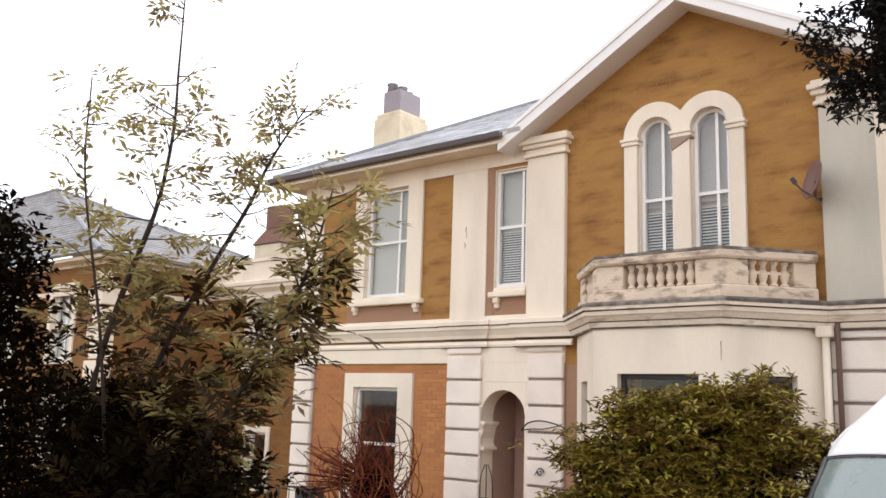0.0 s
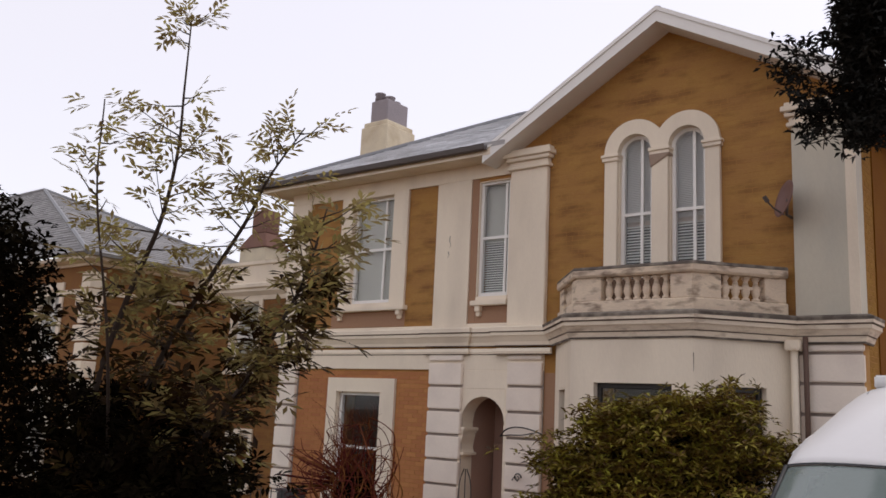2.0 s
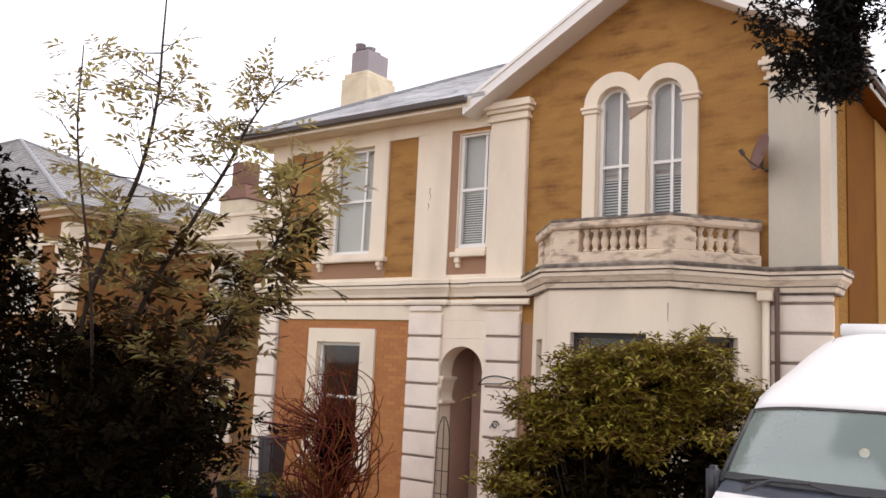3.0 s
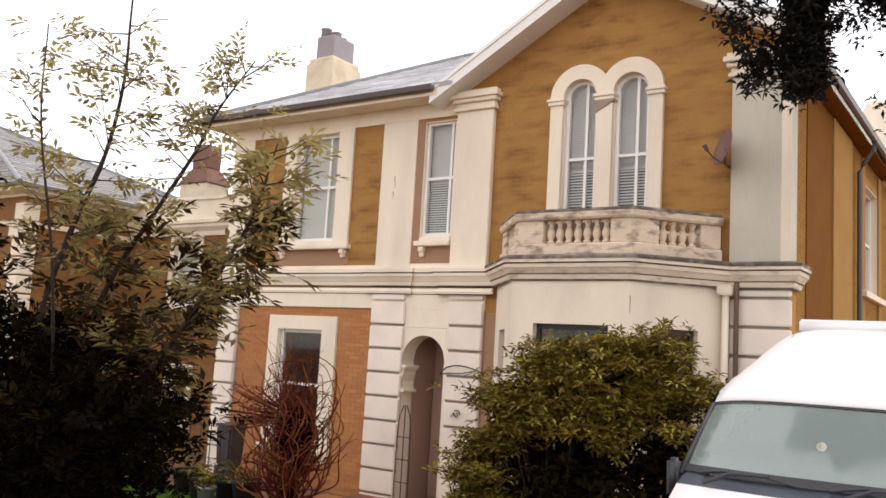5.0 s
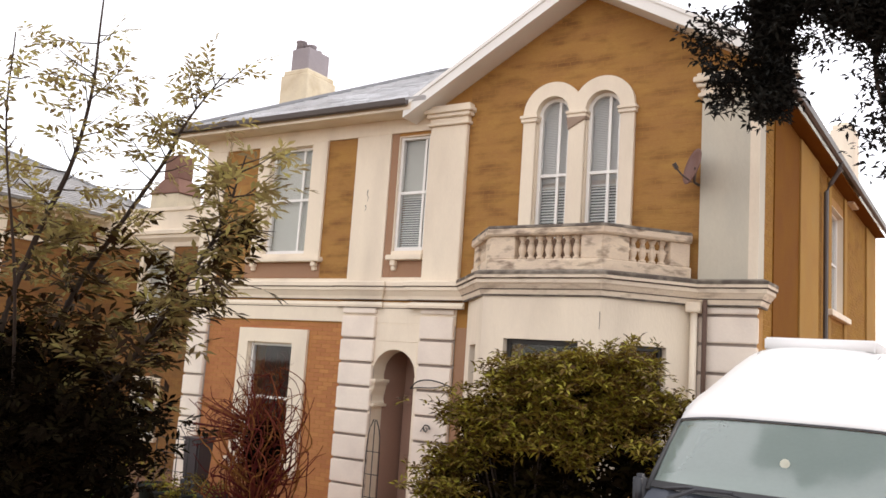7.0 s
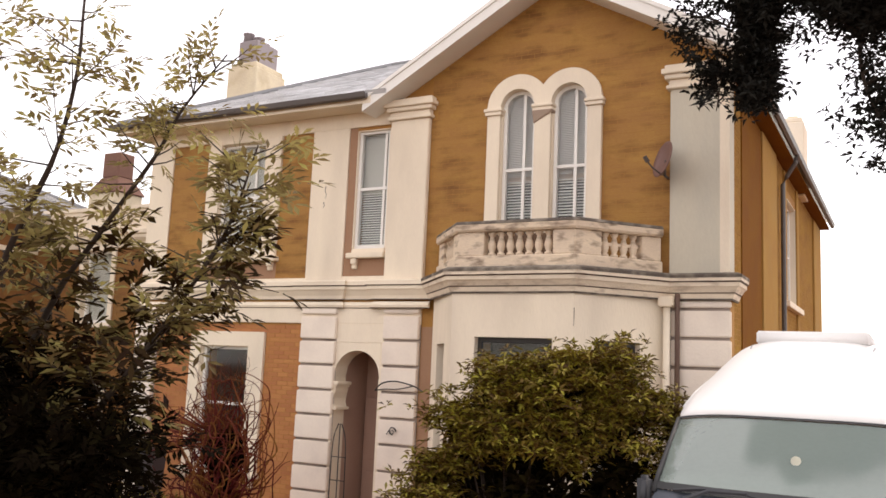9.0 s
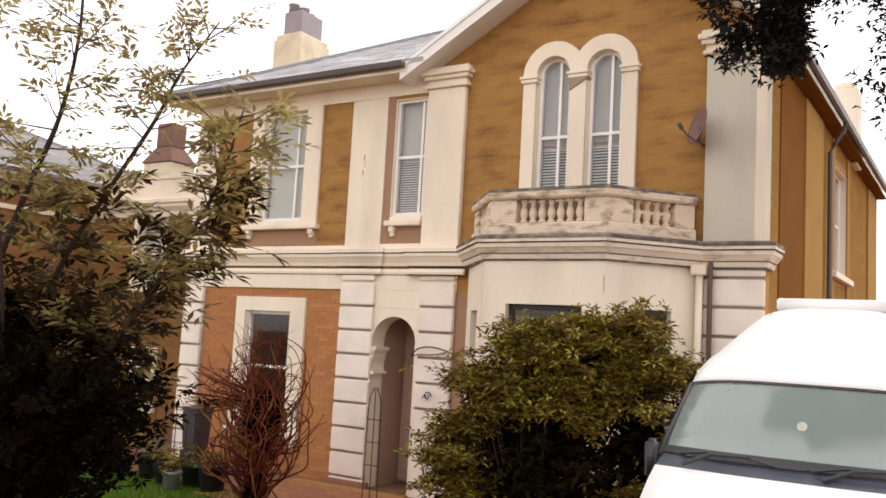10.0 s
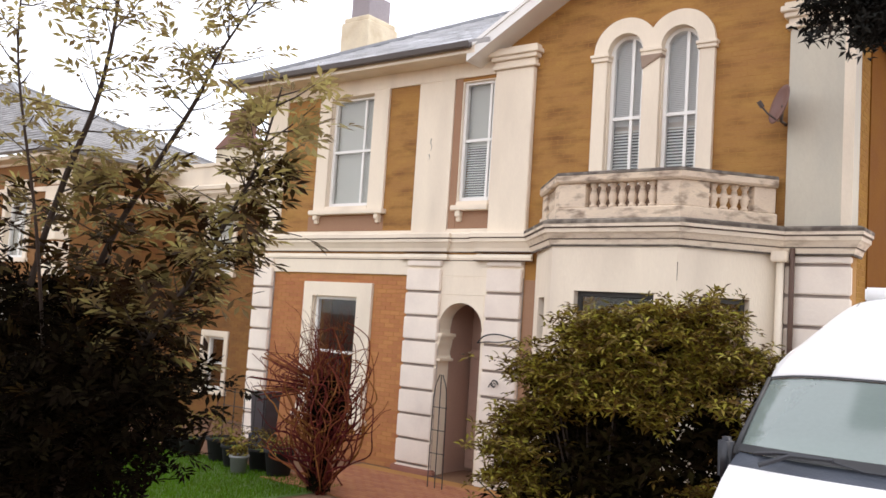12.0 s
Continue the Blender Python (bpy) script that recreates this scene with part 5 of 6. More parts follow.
raw_part("crown", vs, fs, LEAF, sap, "olive and yellowish feathered leaves")
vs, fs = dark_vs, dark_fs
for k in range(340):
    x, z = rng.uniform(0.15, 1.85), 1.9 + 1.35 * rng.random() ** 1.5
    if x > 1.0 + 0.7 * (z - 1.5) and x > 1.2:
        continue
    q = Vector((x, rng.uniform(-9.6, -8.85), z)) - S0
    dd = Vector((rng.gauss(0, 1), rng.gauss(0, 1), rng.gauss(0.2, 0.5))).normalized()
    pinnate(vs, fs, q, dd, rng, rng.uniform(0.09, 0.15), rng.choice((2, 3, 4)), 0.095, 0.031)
raw_part("lower_crown", vs, fs, LEAF_SHADE, sap, "brown feathered leaves coloured dark for shade")
# Undergrowth leaves are near-black, with their shade in the colour.
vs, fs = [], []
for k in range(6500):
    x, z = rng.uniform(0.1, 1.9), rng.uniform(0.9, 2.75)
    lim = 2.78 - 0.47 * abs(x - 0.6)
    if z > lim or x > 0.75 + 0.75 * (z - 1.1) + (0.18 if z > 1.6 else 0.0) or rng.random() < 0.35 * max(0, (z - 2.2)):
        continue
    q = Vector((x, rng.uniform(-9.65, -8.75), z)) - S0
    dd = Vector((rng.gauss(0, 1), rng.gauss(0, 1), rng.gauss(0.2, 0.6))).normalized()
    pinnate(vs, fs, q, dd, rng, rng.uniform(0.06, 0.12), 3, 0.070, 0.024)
raw_part("undergrowth", vs, fs, LEAF_DARK, sap, "lower leaves coloured near-black for shade")


# ---- dark evergreen hedge by the road ----
def evergreen(name, base, lobes, n, leaf, width, label, category, seed, mat_, trunk=(), count=7, keep=0.5, clumps=0):
    ob = thing(name, base, label, category)
    rng = random.Random(seed)
    cs, seeds = [], []
    while clumps and len(seeds) < clumps:
        q = rng.choice(lobes)
        d = Vector((rng.gauss(0, 1), rng.gauss(0, 1), rng.gauss(0, 1))).normalized() * rng.uniform(0.3, 1.0)
        seeds.append(Vector((q[0] + d.x * q[3], q[1] + d.y * q[4], q[2] + d.z * q[5])))
    while len(cs) < n:
        if seeds:
            cs.append(rng.choice(seeds) + Vector((rng.gauss(0, 0.085), rng.gauss(0, 0.12), rng.gauss(0, 0.10))))
            continue
        q = rng.choice(lobes)
        d = Vector((rng.gauss(0, 1), rng.gauss(0, 1), rng.gauss(0, 1))).normalized()
        r = rng.uniform(keep, 1.05)
        cs.append(Vector((q[0] + d.x * q[3] * r, q[1] + d.y * q[4] * r, q[2] + d.z * q[5] * r)))
    vs, fs = leaf_cloud(cs, leaf, width, rng, count, 0.02)
    raw_part("crown", vs, fs, mat_, ob, "dense dark leaves")
    limbs = [q for line, r0, r1 in trunk for q in bezier_path(line, 6)]
    if seeds:
        bm = B()
        for s in seeds:
            q = min(limbs, key=lambda v: (v - s).length)
            tube(bm, bezier_path([q, (q + s) / 2 + Vector((rng.gauss(0, 0.06), rng.gauss(0, 0.06), 0.08)), s], 3), 0.010, 0.003, 4)
        part("twig_network", bm, BARK, ob, "thin dark twigs", True)["kind"] = "stuff"
    for line, r0, r1 in trunk:
        bm = B()
        tube(bm, bezier_path(line, 6), r0, r1, 8)
        part("limb", bm, BARK, ob, "dark limb", True)
    return ob, cs


gz = ground_z(0, -9.8)
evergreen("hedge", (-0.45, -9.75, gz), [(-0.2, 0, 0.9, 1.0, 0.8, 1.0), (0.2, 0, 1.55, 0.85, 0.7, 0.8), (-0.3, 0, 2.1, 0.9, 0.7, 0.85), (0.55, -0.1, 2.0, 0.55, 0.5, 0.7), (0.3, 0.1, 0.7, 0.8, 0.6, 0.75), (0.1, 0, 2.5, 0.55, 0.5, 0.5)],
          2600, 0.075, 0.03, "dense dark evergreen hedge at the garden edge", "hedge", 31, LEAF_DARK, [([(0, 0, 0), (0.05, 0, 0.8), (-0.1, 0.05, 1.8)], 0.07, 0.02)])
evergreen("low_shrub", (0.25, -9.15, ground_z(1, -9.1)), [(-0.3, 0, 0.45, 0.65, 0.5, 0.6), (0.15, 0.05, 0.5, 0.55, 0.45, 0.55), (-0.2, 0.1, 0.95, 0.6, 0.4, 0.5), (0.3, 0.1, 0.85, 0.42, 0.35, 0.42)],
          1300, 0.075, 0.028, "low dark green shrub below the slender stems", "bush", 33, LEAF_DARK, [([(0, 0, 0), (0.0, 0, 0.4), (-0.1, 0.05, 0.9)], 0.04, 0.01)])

# ---- tree at the corner of the house ----
TREE = ([(-3.28, -1.2, 6.55, 0.15, 0.30, 0.75)] * 8 + [(-3.28, -1.2, 5.62, 0.12, 0.25, 0.30)] * 3 + [(-2.45, -1.0, 6.35, 0.22, 0.4, 0.35), (-1.95, -0.8, 5.4, 0.42, 0.5, 0.50)] * 2 + [
    (-2.1, -0.9, 6.40, 0.38, 0.5, 0.36), (-1.3, -0.5, 6.1, 0.60, 0.7, 0.55)] * 6 + [(-0.6, 0.1, 6.2, 0.9, 0.9, 0.8)] * 4 + [
    (-2.3, -0.3, 8.3, 1.2, 1.1, 0.8), (-1.3, 0.0, 7.8, 1.5, 1.4, 1.0), (0.0, 0.1, 7.2, 1.3, 1.2, 1.2), (0.2, 0.1, 6.0, 1.0, 1.0, 0.9)] * 2) * 2 + [
    (-3.70, -1.2, 5.70, 0.16, 0.25, 0.35), (-3.88, -1.2, 6.28, 0.26, 0.25, 0.26), (-2.85, -1.1, 6.25, 0.26, 0.3, 0.45), (-2.85, -1.1, 6.55, 0.26, 0.3, 0.25),
    (-2.35, -0.9, 5.50, 0.25, 0.4, 0.45), (-1.5, -0.6, 5.0, 0.40, 0.5, 0.45), (-2.0, -0.8, 4.9, 0.40, 0.5, 0.35)]
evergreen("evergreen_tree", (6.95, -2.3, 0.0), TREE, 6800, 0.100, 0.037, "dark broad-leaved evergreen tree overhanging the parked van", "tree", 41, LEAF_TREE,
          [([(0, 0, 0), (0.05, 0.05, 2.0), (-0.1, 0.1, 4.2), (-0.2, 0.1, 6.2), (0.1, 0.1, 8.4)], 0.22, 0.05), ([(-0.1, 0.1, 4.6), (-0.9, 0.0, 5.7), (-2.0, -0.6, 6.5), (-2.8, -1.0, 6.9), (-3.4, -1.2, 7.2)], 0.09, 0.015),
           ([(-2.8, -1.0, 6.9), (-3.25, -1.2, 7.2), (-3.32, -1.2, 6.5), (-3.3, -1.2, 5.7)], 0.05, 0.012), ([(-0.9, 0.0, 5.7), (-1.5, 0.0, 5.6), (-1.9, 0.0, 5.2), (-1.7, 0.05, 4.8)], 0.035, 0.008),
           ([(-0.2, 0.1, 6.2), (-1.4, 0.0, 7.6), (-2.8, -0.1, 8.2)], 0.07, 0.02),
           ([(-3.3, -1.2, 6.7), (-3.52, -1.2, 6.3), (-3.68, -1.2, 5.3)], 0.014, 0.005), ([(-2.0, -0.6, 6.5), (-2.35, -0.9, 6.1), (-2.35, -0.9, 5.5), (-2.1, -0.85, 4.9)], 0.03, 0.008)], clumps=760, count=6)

# ---- bare climbing rose ----
rose = thing("climbing_rose", (-3.65, -2.55, 0.0), "bare tangle of red-brown rose stems before the villa", "bush")
rng = random.Random(51)
for k in range(12):
    bm = B()
    a, l = rng.uniform(0, 6.28), rng.uniform(0.02, 0.10)
    tube(bm, bezier_path([(l * math.cos(a), l * math.sin(a), 0), (1.6 * l * math.cos(a), 1.6 * l * math.sin(a), 0.5), (rng.gauss(0, 0.14), rng.gauss(0, 0.12), 1.2), (rng.gauss(0, 0.22), rng.gauss(0, 0.16), rng.uniform(1.7, 2.2))], 5), 0.024, 0.008, 6)
    part("main_stem", bm, ROSE, rose, "thick twisted old stems", True)
bm = B()
for k in range(60):
    a = rng.uniform(0, 6.28)
    p = Vector((rng.gauss(0, 0.10), rng.gauss(0, 0.08), rng.uniform(0.05, 1.3)))
    d = Vector((math.cos(a), 0.6 * math.sin(a), rng.uniform(0.1, 0.9))).normalized()
    line = [p.copy()]
    for s in range(rng.randint(6, 10)):
        p = p + d * rng.uniform(0.10, 0.19)
        if p.z > 2.45 or p.z < 0.1:
            d.z = -d.z * 0.5
        line.append(p.copy())
        pull = Vector((-p.x, -p.y, 0)) * (0.55 if abs(p.x) > 0.85 else 0.04)
        d = (d + Vector((rng.gauss(0, 0.35), rng.gauss(0, 0.3), rng.gauss(0.12, 0.32))) + pull).normalized()
    tube(bm, bezier_path(line, 3), rng.uniform(0.010, 0.022), 0.004, 5)
for k in range(90):
    a, h = rng.uniform(0, 6.28), rng.uniform(1.4, 2.35)
    p0 = Vector((0.35 * math.cos(a) * rng.random(), 0.25 * math.sin(a), h))
    d = Vector((rng.gauss(0, 0.6), rng.gauss(0, 0.4), rng.uniform(0.0, 1.0)))
    tube(bm, bezier_path([p0, p0 + d * 0.2, p0 + d * 0.36 + Vector((rng.gauss(0, 0.08), 0, 0.03))], 3), 0.005, 0.0015, 4)
for k in range(60):
    p0 = Vector((rng.uniform(-1.5, -0.3), rng.uniform(-0.3, 0.3), rng.uniform(1.2, 1.95)))
    d = Vector((rng.gauss(0, 0.5), rng.gauss(0, 0.3), rng.gauss(0, 0.35)))
    tube(bm, bezier_path([p0 * 0.4 + Vector((0, 0, 0.9)), p0, p0 + d * 0.4], 4), 0.012, 0.004, 4)
for k in range(80):
    a, r = rng.uniform(0, 6.28), rng.choice((0.35, 0.5, 0.5, 0.65, 0.8, 1.0))
    dx, dy, h = math.cos(a), 0.45 * math.sin(a), rng.uniform(0.8, 1.7)
    z0, off = rng.choice((0.02, 0.02, 0.3, 0.6)), rng.gauss(-0.06, 0.10)
    line = [(off * 0.5, 0.0, z0)]
    for f, e in ((0.5, 0.35), (0.85, 0.62), (1.0, 0.85), (0.8, 1.05), (0.45, 1.12), (0.15, 1.0)):
        line.append((off + f * r * dx + rng.gauss(0, 0.09), f * r * dy + rng.gauss(0, 0.06), z0 + e * h + rng.gauss(0, 0.09)))
    tube(bm, bezier_path(line, 5), rng.uniform(0.008, 0.018), 0.005, 6)
for k in range(34):
    a, h = rng.gauss(-0.05, 0.22), rng.uniform(1.9, 2.75)
    tube(bm, bezier_path([(a * 0.3, 0, 1.2), (a * 0.7 + rng.gauss(0, 0.1), 0, 1.7), (a * 1.3 + rng.gauss(0, 0.1), 0, h - 0.15), (a * 1.7 + rng.gauss(0, 0.1), rng.gauss(0, 0.1), h + rng.uniform(0.0, 0.12))], 4), 0.006, 0.002, 4)
part("twig_tangle", bm, ROSE, rose, "fine red-brown twigs", True)["kind"] = "stuff"
vs, fs = [], []
for k in range(130):
    p = Vector((rng.gauss(-0.1, 0.22), rng.gauss(0, 0.2), rng.uniform(0.6, 1.8)))
    d = Vector((rng.gauss(0, 1), rng.gauss(0, 1), rng.gauss(0, 1))).normalized()
    leaflet(vs, fs, p, d, d.orthogonal().normalized(), 0.05, 0.025)
raw_part("withered_foliage", vs, fs, ROSE, rose, "few withered leaves", kind="stuff")
vs, fs = [], []
for k in range(2200):
    d0 = Vector((rng.gauss(0, 1), rng.gauss(0, 1), rng.gauss(0, 1))).normalized() * rng.random() ** 0.4
    p = Vector((0.05 + d0.x * 0.30, d0.y * 0.25, 1.30 + d0.z * 0.42))
    d = Vector((rng.gauss(0, 1), rng.gauss(0, 1), rng.gauss(0, 1))).normalized()
    leaflet(vs, fs, p, d, d.orthogonal().normalized(), 0.07, 0.035)
for k in range(1500):
    a, z = rng.uniform(0, 6.28), rng.uniform(0.02, 1.1)
    rr = rng.random() ** 0.5 * (0.17 - 0.05 * z)
    d = Vector((rng.gauss(0, 0.4), rng.gauss(0, 0.4), 1)).normalized()
    leaflet(vs, fs, Vector((rr * math.cos(a), rr * math.sin(a), z)), d, d.orthogonal().normalized(), 0.09, 0.03)
raw_part("ivy_clump", vs, fs, LEAF_DARK, rose, "dark ivy clump on the old stems", kind="stuff")

# ---- pots, trellis, bin ----
rng = random.Random(61)


def flower_pot(x, y, r, h, plant, label, material, pot_label):
    ob = thing("flower_pot", (x, y, ground_z(x, y)), label, "flower pot", "pots beside the lawn")
    bm = B()
    lathe(bm, [(r * 0.72, 0.0), (r * 0.95, h * 0.86), (r * 1.05, h * 0.87), (r * 1.05, h), (r * 0.93, h), (r * 0.90, h * 0.88)], sides=20)
    part("pot", bm, material, ob, pot_label, True)
    bm = B()
    lathe(bm, [(r * 0.9, h * 0.86), (r * 0.85, h * 0.9)], sides=16)
    part("soil", bm, LAWN, ob)
    cs = [Vector((rng.gauss(0, r * 0.6), rng.gauss(0, r * 0.6), h + rng.uniform(0.0, plant))) for _ in range(26)]
    v, f = leaf_cloud(cs, 0.09, 0.035, rng, 5, 0.02)
    raw_part("plant", v, f, LEAF_RH, ob, "sparse dull green plant", kind="stuff")


for x, y, r, h, p in ((-4.95, -2.15, 0.24, 0.42, 0.16), (-5.45, -2.1, 0.20, 0.36, 0.3), (-5.95, -2.2, 0.22, 0.36, 0.25), (-6.5, -2.05, 0.24, 0.40, 0.35), (-7.1, -2.2, 0.2, 0.32, 0.4), (-7.7, -2.1, 0.22, 0.34, 0.5)):
    flower_pot(x, y, r, h, p, "dark plastic flower pot with a sparse plant beside the lawn", POTM, "dark plastic pot")
flower_pot(-5.42, -2.55, 0.15, 0.30, 0.18, "pale grey flower pot with a sparse plant beside the lawn", POT_GREY, "pale grey pot")

cane = thing("garden_cane", (-7.26, -1.9, ground_z(-7.26, -1.9)), "red-brown garden cane stuck leaning into the border", "cane")
bm = B()
tube(bm, [(0, 0, -0.03), (0.21, 0.01, 0.45), (0.44, 0.0, 0.95)], 0.022, 0.016, 7)
part("shaft", bm, CANE, cane, "", True)

trellis = thing("garden_trellis", (-6.6, -1.55, 0.0), "thin black iron trellis panel in front of the brick wall", "trellis")
for k in range(5):
    bm = B()
    x = -0.5 + 0.27 * k
    tube(bm, [(x, 0, 0), (x, 0, 1.15)], 0.009, sides=6)
    part("upright", bm, IRON, trellis)
for z in (0.25, 0.55, 0.85, 1.1):
    bm = B()
    tube(bm, [(-0.52, 0, z), (0.60, 0, z)], 0.008, sides=6)
    part("crossbar", bm, IRON, trellis)

rail = thing("iron_plant_support", (-2.83, -0.9, 0.0), "narrow black iron plant support beside the porch", "plant support")
for x in (-0.14, 0.0, 0.14):
    bm = B()
    tube(bm, bezier_path([(x, 0, 0), (x * 0.95, 0, 0.9), (x * 0.8, 0, 1.5), (x * 0.2, 0, 1.75)], 4), 0.008, sides=6)
    part("upright", bm, IRON, rail)
for z in (0.2, 0.55, 0.9, 1.25):
    bm = B()
    tube(bm, [(-0.14, 0, z), (0.14, 0, z)], 0.007, sides=6)
    part("crossbar", bm, IRON, rail)

binb = thing("grey_bin", (-6.75, -0.9, 0.0), "grey-blue plastic storage bin standing against the wall", "bin")
bm = B()
hexa(bm, [(-0.17, -0.17, 0.35), (0.17, -0.17, 0.35), (0.17, 0.17, 0.35), (-0.17, 0.17, 0.35), (-0.2, -0.2, 1.05), (0.2, -0.2, 1.05), (0.2, 0.2, 1.05), (-0.2, 0.2, 1.05)])
GREYP = mat("grey_plastic", (0.045, 0.032, 0.036), 0.55, 0.08, 3, 40, 0.05)
part("body", bevel(bm, 0.03, 2), GREYP, binb)
bm = B()
box(bm, -0.22, 0.22, -0.22, 0.22, 1.05, 1.10)
part("lid", bevel(bm, 0.02, 2), GREYP, binb)
bm = B()
box(bm, -0.2, 0.2, -0.18, 0.18, 0.0, 0.35)
part("stand", bevel(bm, 0.02, 2), BLACKP, binb, "dark stand")

plaque = thing("wall_ornament", (-2.41, -0.10, 1.63), "small dark scroll ornament on the porch quoin", "ornament")
bm = B()
tube(bm, [(0.03 + (0.075 - 0.004 * k) * math.cos(0.55 * k), -0.012, (0.075 - 0.004 * k) * math.sin(0.55 * k)) for k in range(16)], 0.011, 0.006, 6)
part("scroll", bm, IRON, plaque)
bm = B()
tube(bm, [(-0.07, -0.012, -0.05), (-0.02, -0.012, 0.03), (0.04, -0.012, -0.06)], 0.009, 0.005, 6)
part("leaf", bm, IRON, plaque)

cable = thing("hanging_cable", (-2.72, -0.14, 2.26), "thin dark cable looped across the porch quoin", "cable")
bm = B()
tube(bm, bezier_path([(0, 0, 0.0), (0.15, -0.03, 0.12), (0.4, -0.03, 0.16), (0.75, -0.06, 0.10), (1.0, -0.2, 0.02)], 6), 0.012, sides=6)
tube(bm, bezier_path([(0, 0, 0.0), (0.2, -0.03, 0.03), (0.45, -0.03, 0.04), (0.75, -0.06, 0.10)], 6), 0.009, sides=6)
part("strand", bm, IRON, cable)

# ---- paving by the house ----
pav = new("paving", bpy.data.meshes.new("paving"))
bm = B()
for a, b, c, d in ((-5.0, -1.9, -2.5, -0.13),):
    vv = [bm.verts.new(p) for p in ((a, c, 0.006), (b, c, 0.006), (b, d, 0.006), (a, d, 0.006))]
    bm.faces.new(vv)
bm.to_mesh(pav.data)
bm.free()
pav.data.materials.append(MORTAR)
tagged(pav, "reddish brick paving along the front of the villa", "paving", kind="structure")
bm = B()
box(bm, -0.095, 0.095, -0.045, 0.045, 0.0, 0.018)
PB = mesh_of("paver", bevel(bm, 0.006, 1), PAVE)
n = 0
rng = random.Random(71)
for j in range(23):
    for i in range(15):
        x, y = -4.9 + 0.2 * i + (0.1 if j % 2 else 0), -2.44 + 0.1 * j
        if x > -2.0 or n >= 300:
            continue
        o = new("paver", PB)
        o.parent, o.location = pav, (x, y, 0.008 + rng.uniform(0, 0.004))
        n += 1

# ---- bricks ----
BW, BH = 0.225, 0.075


def brick_cells(u0, u1, z0, z1, blocked, rng, gap=0.006):
    """Brick rectangles in stretcher bond, trimmed to the field and left out where blocked."""
    out = []
    j = 0
    z = z0
    while z < z1 - 0.03:
        ze = min(z + BH - gap, z1)
        u = u0 - (BW / 2 if j % 2 else 0)
        while u < u1:
            a, b = max(u, u0), min(u + BW - gap, u1)
            if b - a > 0.03:
                for lo, hi in blocked((z + ze) / 2):
                    if a < hi and b > lo:
                        if a >= lo and b <= hi:
                            a = b = 0
                            break
                        if a < lo:
                            b = min(b, lo)
                        else:
                            a = max(a, hi)
                if b - a > 0.03:
                    out.append((a, b, z, ze))
            u += BW
        z += BH
        j += 1
    return out


def joined_bricks(face, cells, d, parent, rng, name="brickwork", material=None):
    vs, fs = [], []
    for a, b, z0, z1 in cells:
        e = d + rng.uniform(-0.0012, 0.0015)
        c = 0.0025
        i = len(vs)
        vs += [face.p(a, 0, z0), face.p(b, 0, z0), face.p(b, 0, z1), face.p(a, 0, z1), face.p(a + c, e, z0 + c), face.p(b - c, e, z0 + c), face.p(b - c, e, z1 - c), face.p(a + c, e, z1 - c)]
        fs += [(i + 4, i + 5, i + 6, i + 7), (i, i + 1, i + 5, i + 4), (i + 1, i + 2, i + 6, i + 5), (i + 2, i + 3, i + 7, i + 6), (i + 3, i, i + 4, i + 7)]
    raw_part(name, vs, fs, material or BRICK, parent, "ochre bricks", kind="stuff")


rng = random.Random(81)
upper = brick_cells(fx(-7.72), fx(-4.35), 4.12, 6.72, lambda z: [(fx(-6.96), fx(-5.02))] if z < 4.42 else [(fx(-6.86), fx(-4.97))] if z < 4.52 else [(fx(-6.80), fx(-5.03))], rng)


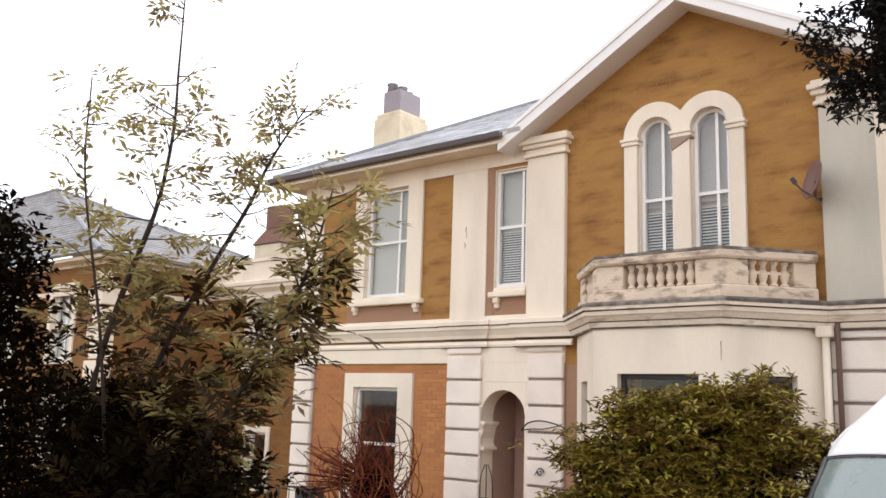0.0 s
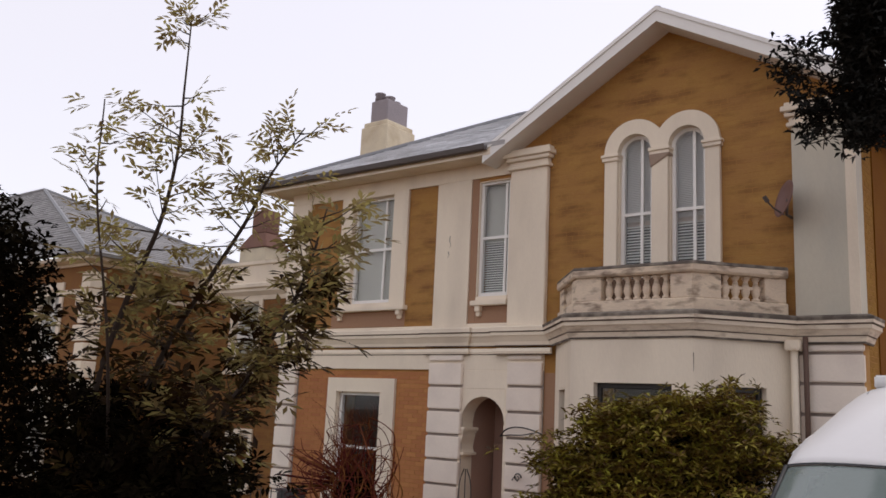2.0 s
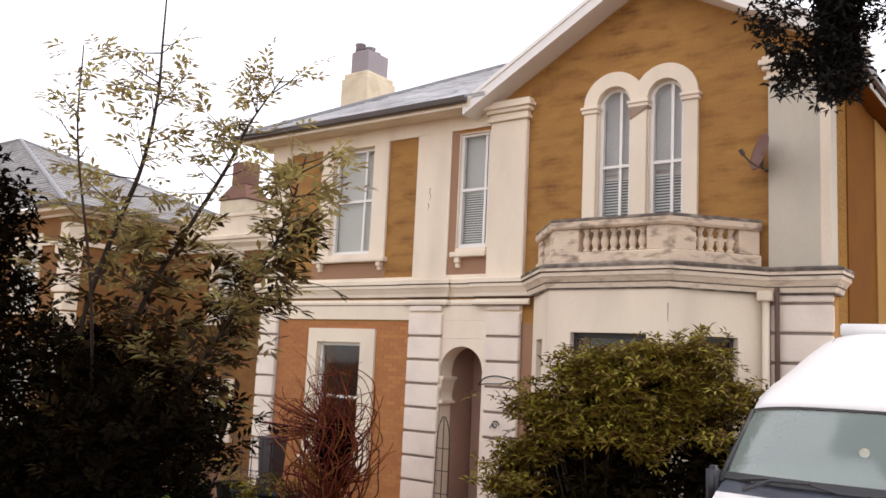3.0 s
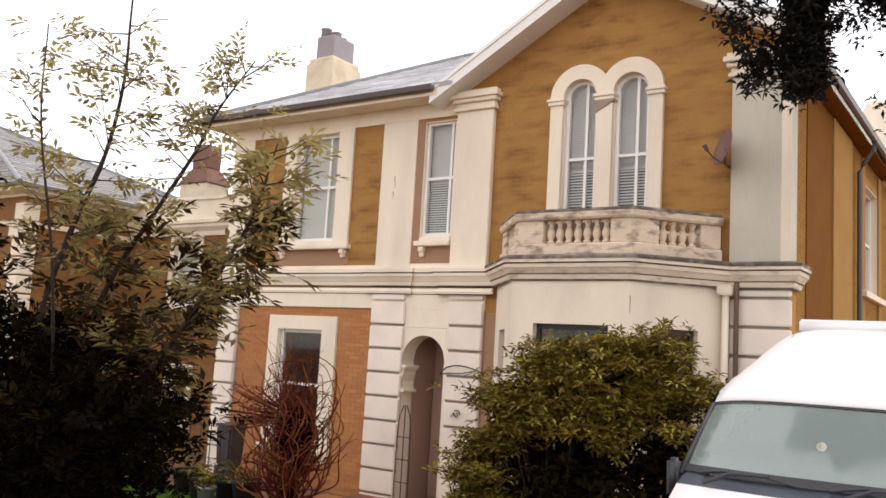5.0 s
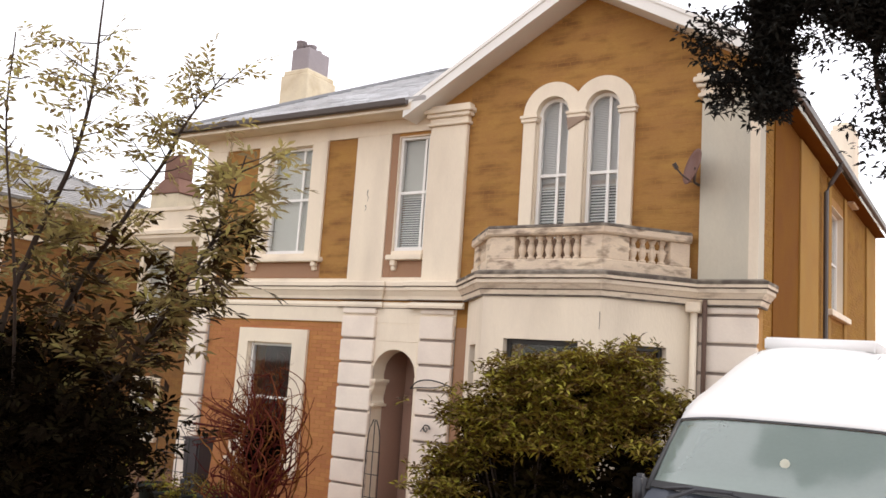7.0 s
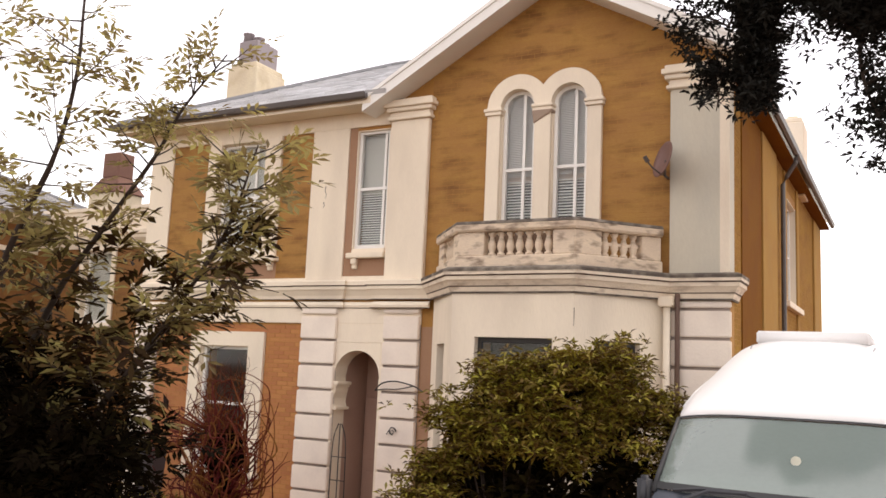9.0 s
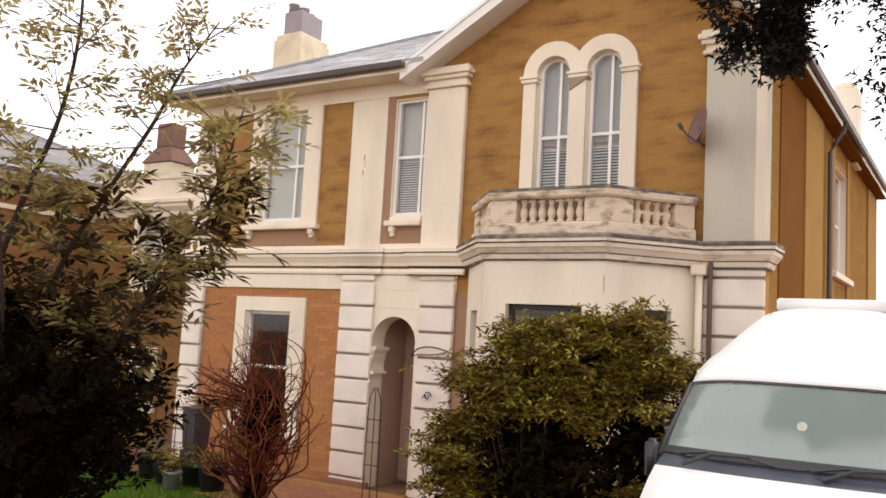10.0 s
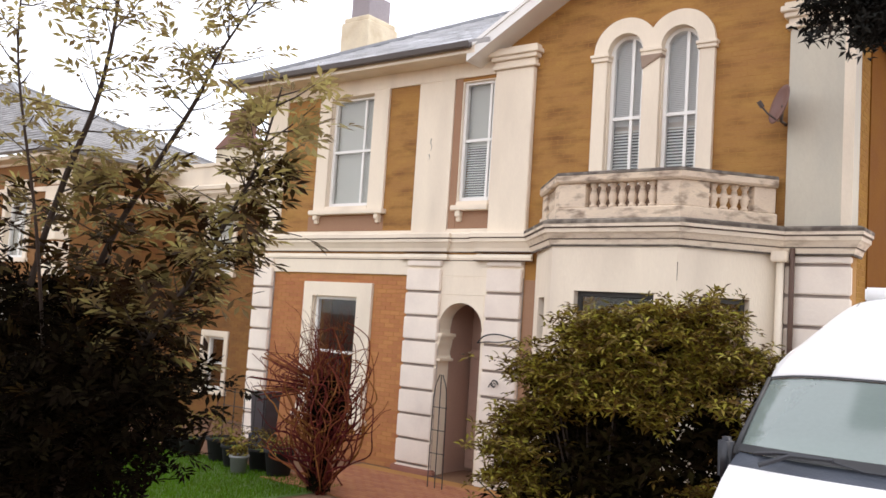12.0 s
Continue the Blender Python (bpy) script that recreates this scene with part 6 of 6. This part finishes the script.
def gable_block(z):
    lim = (8.60 - z) / 0.56
    s = [(0, fx(AX - lim)), (fx(AX + lim), 20)] if z > 6.9 else []
    if z < ZS:
        s.append((fx(CL - RO), fx(CR + RO)))
    else:
        for c in (CL, CR):
            if z < ZS + RO:
                h = math.sqrt(RO * RO - (z - ZS) ** 2)
                s.append((fx(c - h), fx(c + h)))
    if 6.7 < z < 7.1:
        s += [(0, fx(-1.86)), (fx(1.87), 20)]
    return s


gable = brick_cells(fx(-1.97), fx(1.98), 4.09, 8.5, gable_block, rng)
lower = brick_cells(fx(-7.75), fx(-4.335), 0.0, 3.33, lambda z: [(fx(-6.92), fx(-5.08))] if 0.46 < z < 0.73 else [(fx(-6.87), fx(-5.13))] if 0.72 < z < 3.17 else [], rng, 0.006)
near = [c for c in lower if c[0] > fx(-5.25)]
joined_bricks(FRONT, upper + gable, 0.002, front_wall, rng)
joined_bricks(FRONT, [c for c in lower if c[0] <= fx(-5.25)], 0.005, front_wall, rng, material=BRICK_LOW)
shared = {}
for a, b, z0, z1 in near:
    key = (round(b - a, 2), round(z1 - z0, 3))
    if key not in shared:
        bm = B()
        box(bm, 0, b - a, -0.006, 0.02, 0, z1 - z0)
        shared[key] = mesh_of("brick", bevel(bm, 0.004, 1), BRICK_LOW)
    o = new("brick", shared[key])
    o.parent, o.location = front_wall, (a - OX, rng.uniform(-0.002, 0.002), z0)
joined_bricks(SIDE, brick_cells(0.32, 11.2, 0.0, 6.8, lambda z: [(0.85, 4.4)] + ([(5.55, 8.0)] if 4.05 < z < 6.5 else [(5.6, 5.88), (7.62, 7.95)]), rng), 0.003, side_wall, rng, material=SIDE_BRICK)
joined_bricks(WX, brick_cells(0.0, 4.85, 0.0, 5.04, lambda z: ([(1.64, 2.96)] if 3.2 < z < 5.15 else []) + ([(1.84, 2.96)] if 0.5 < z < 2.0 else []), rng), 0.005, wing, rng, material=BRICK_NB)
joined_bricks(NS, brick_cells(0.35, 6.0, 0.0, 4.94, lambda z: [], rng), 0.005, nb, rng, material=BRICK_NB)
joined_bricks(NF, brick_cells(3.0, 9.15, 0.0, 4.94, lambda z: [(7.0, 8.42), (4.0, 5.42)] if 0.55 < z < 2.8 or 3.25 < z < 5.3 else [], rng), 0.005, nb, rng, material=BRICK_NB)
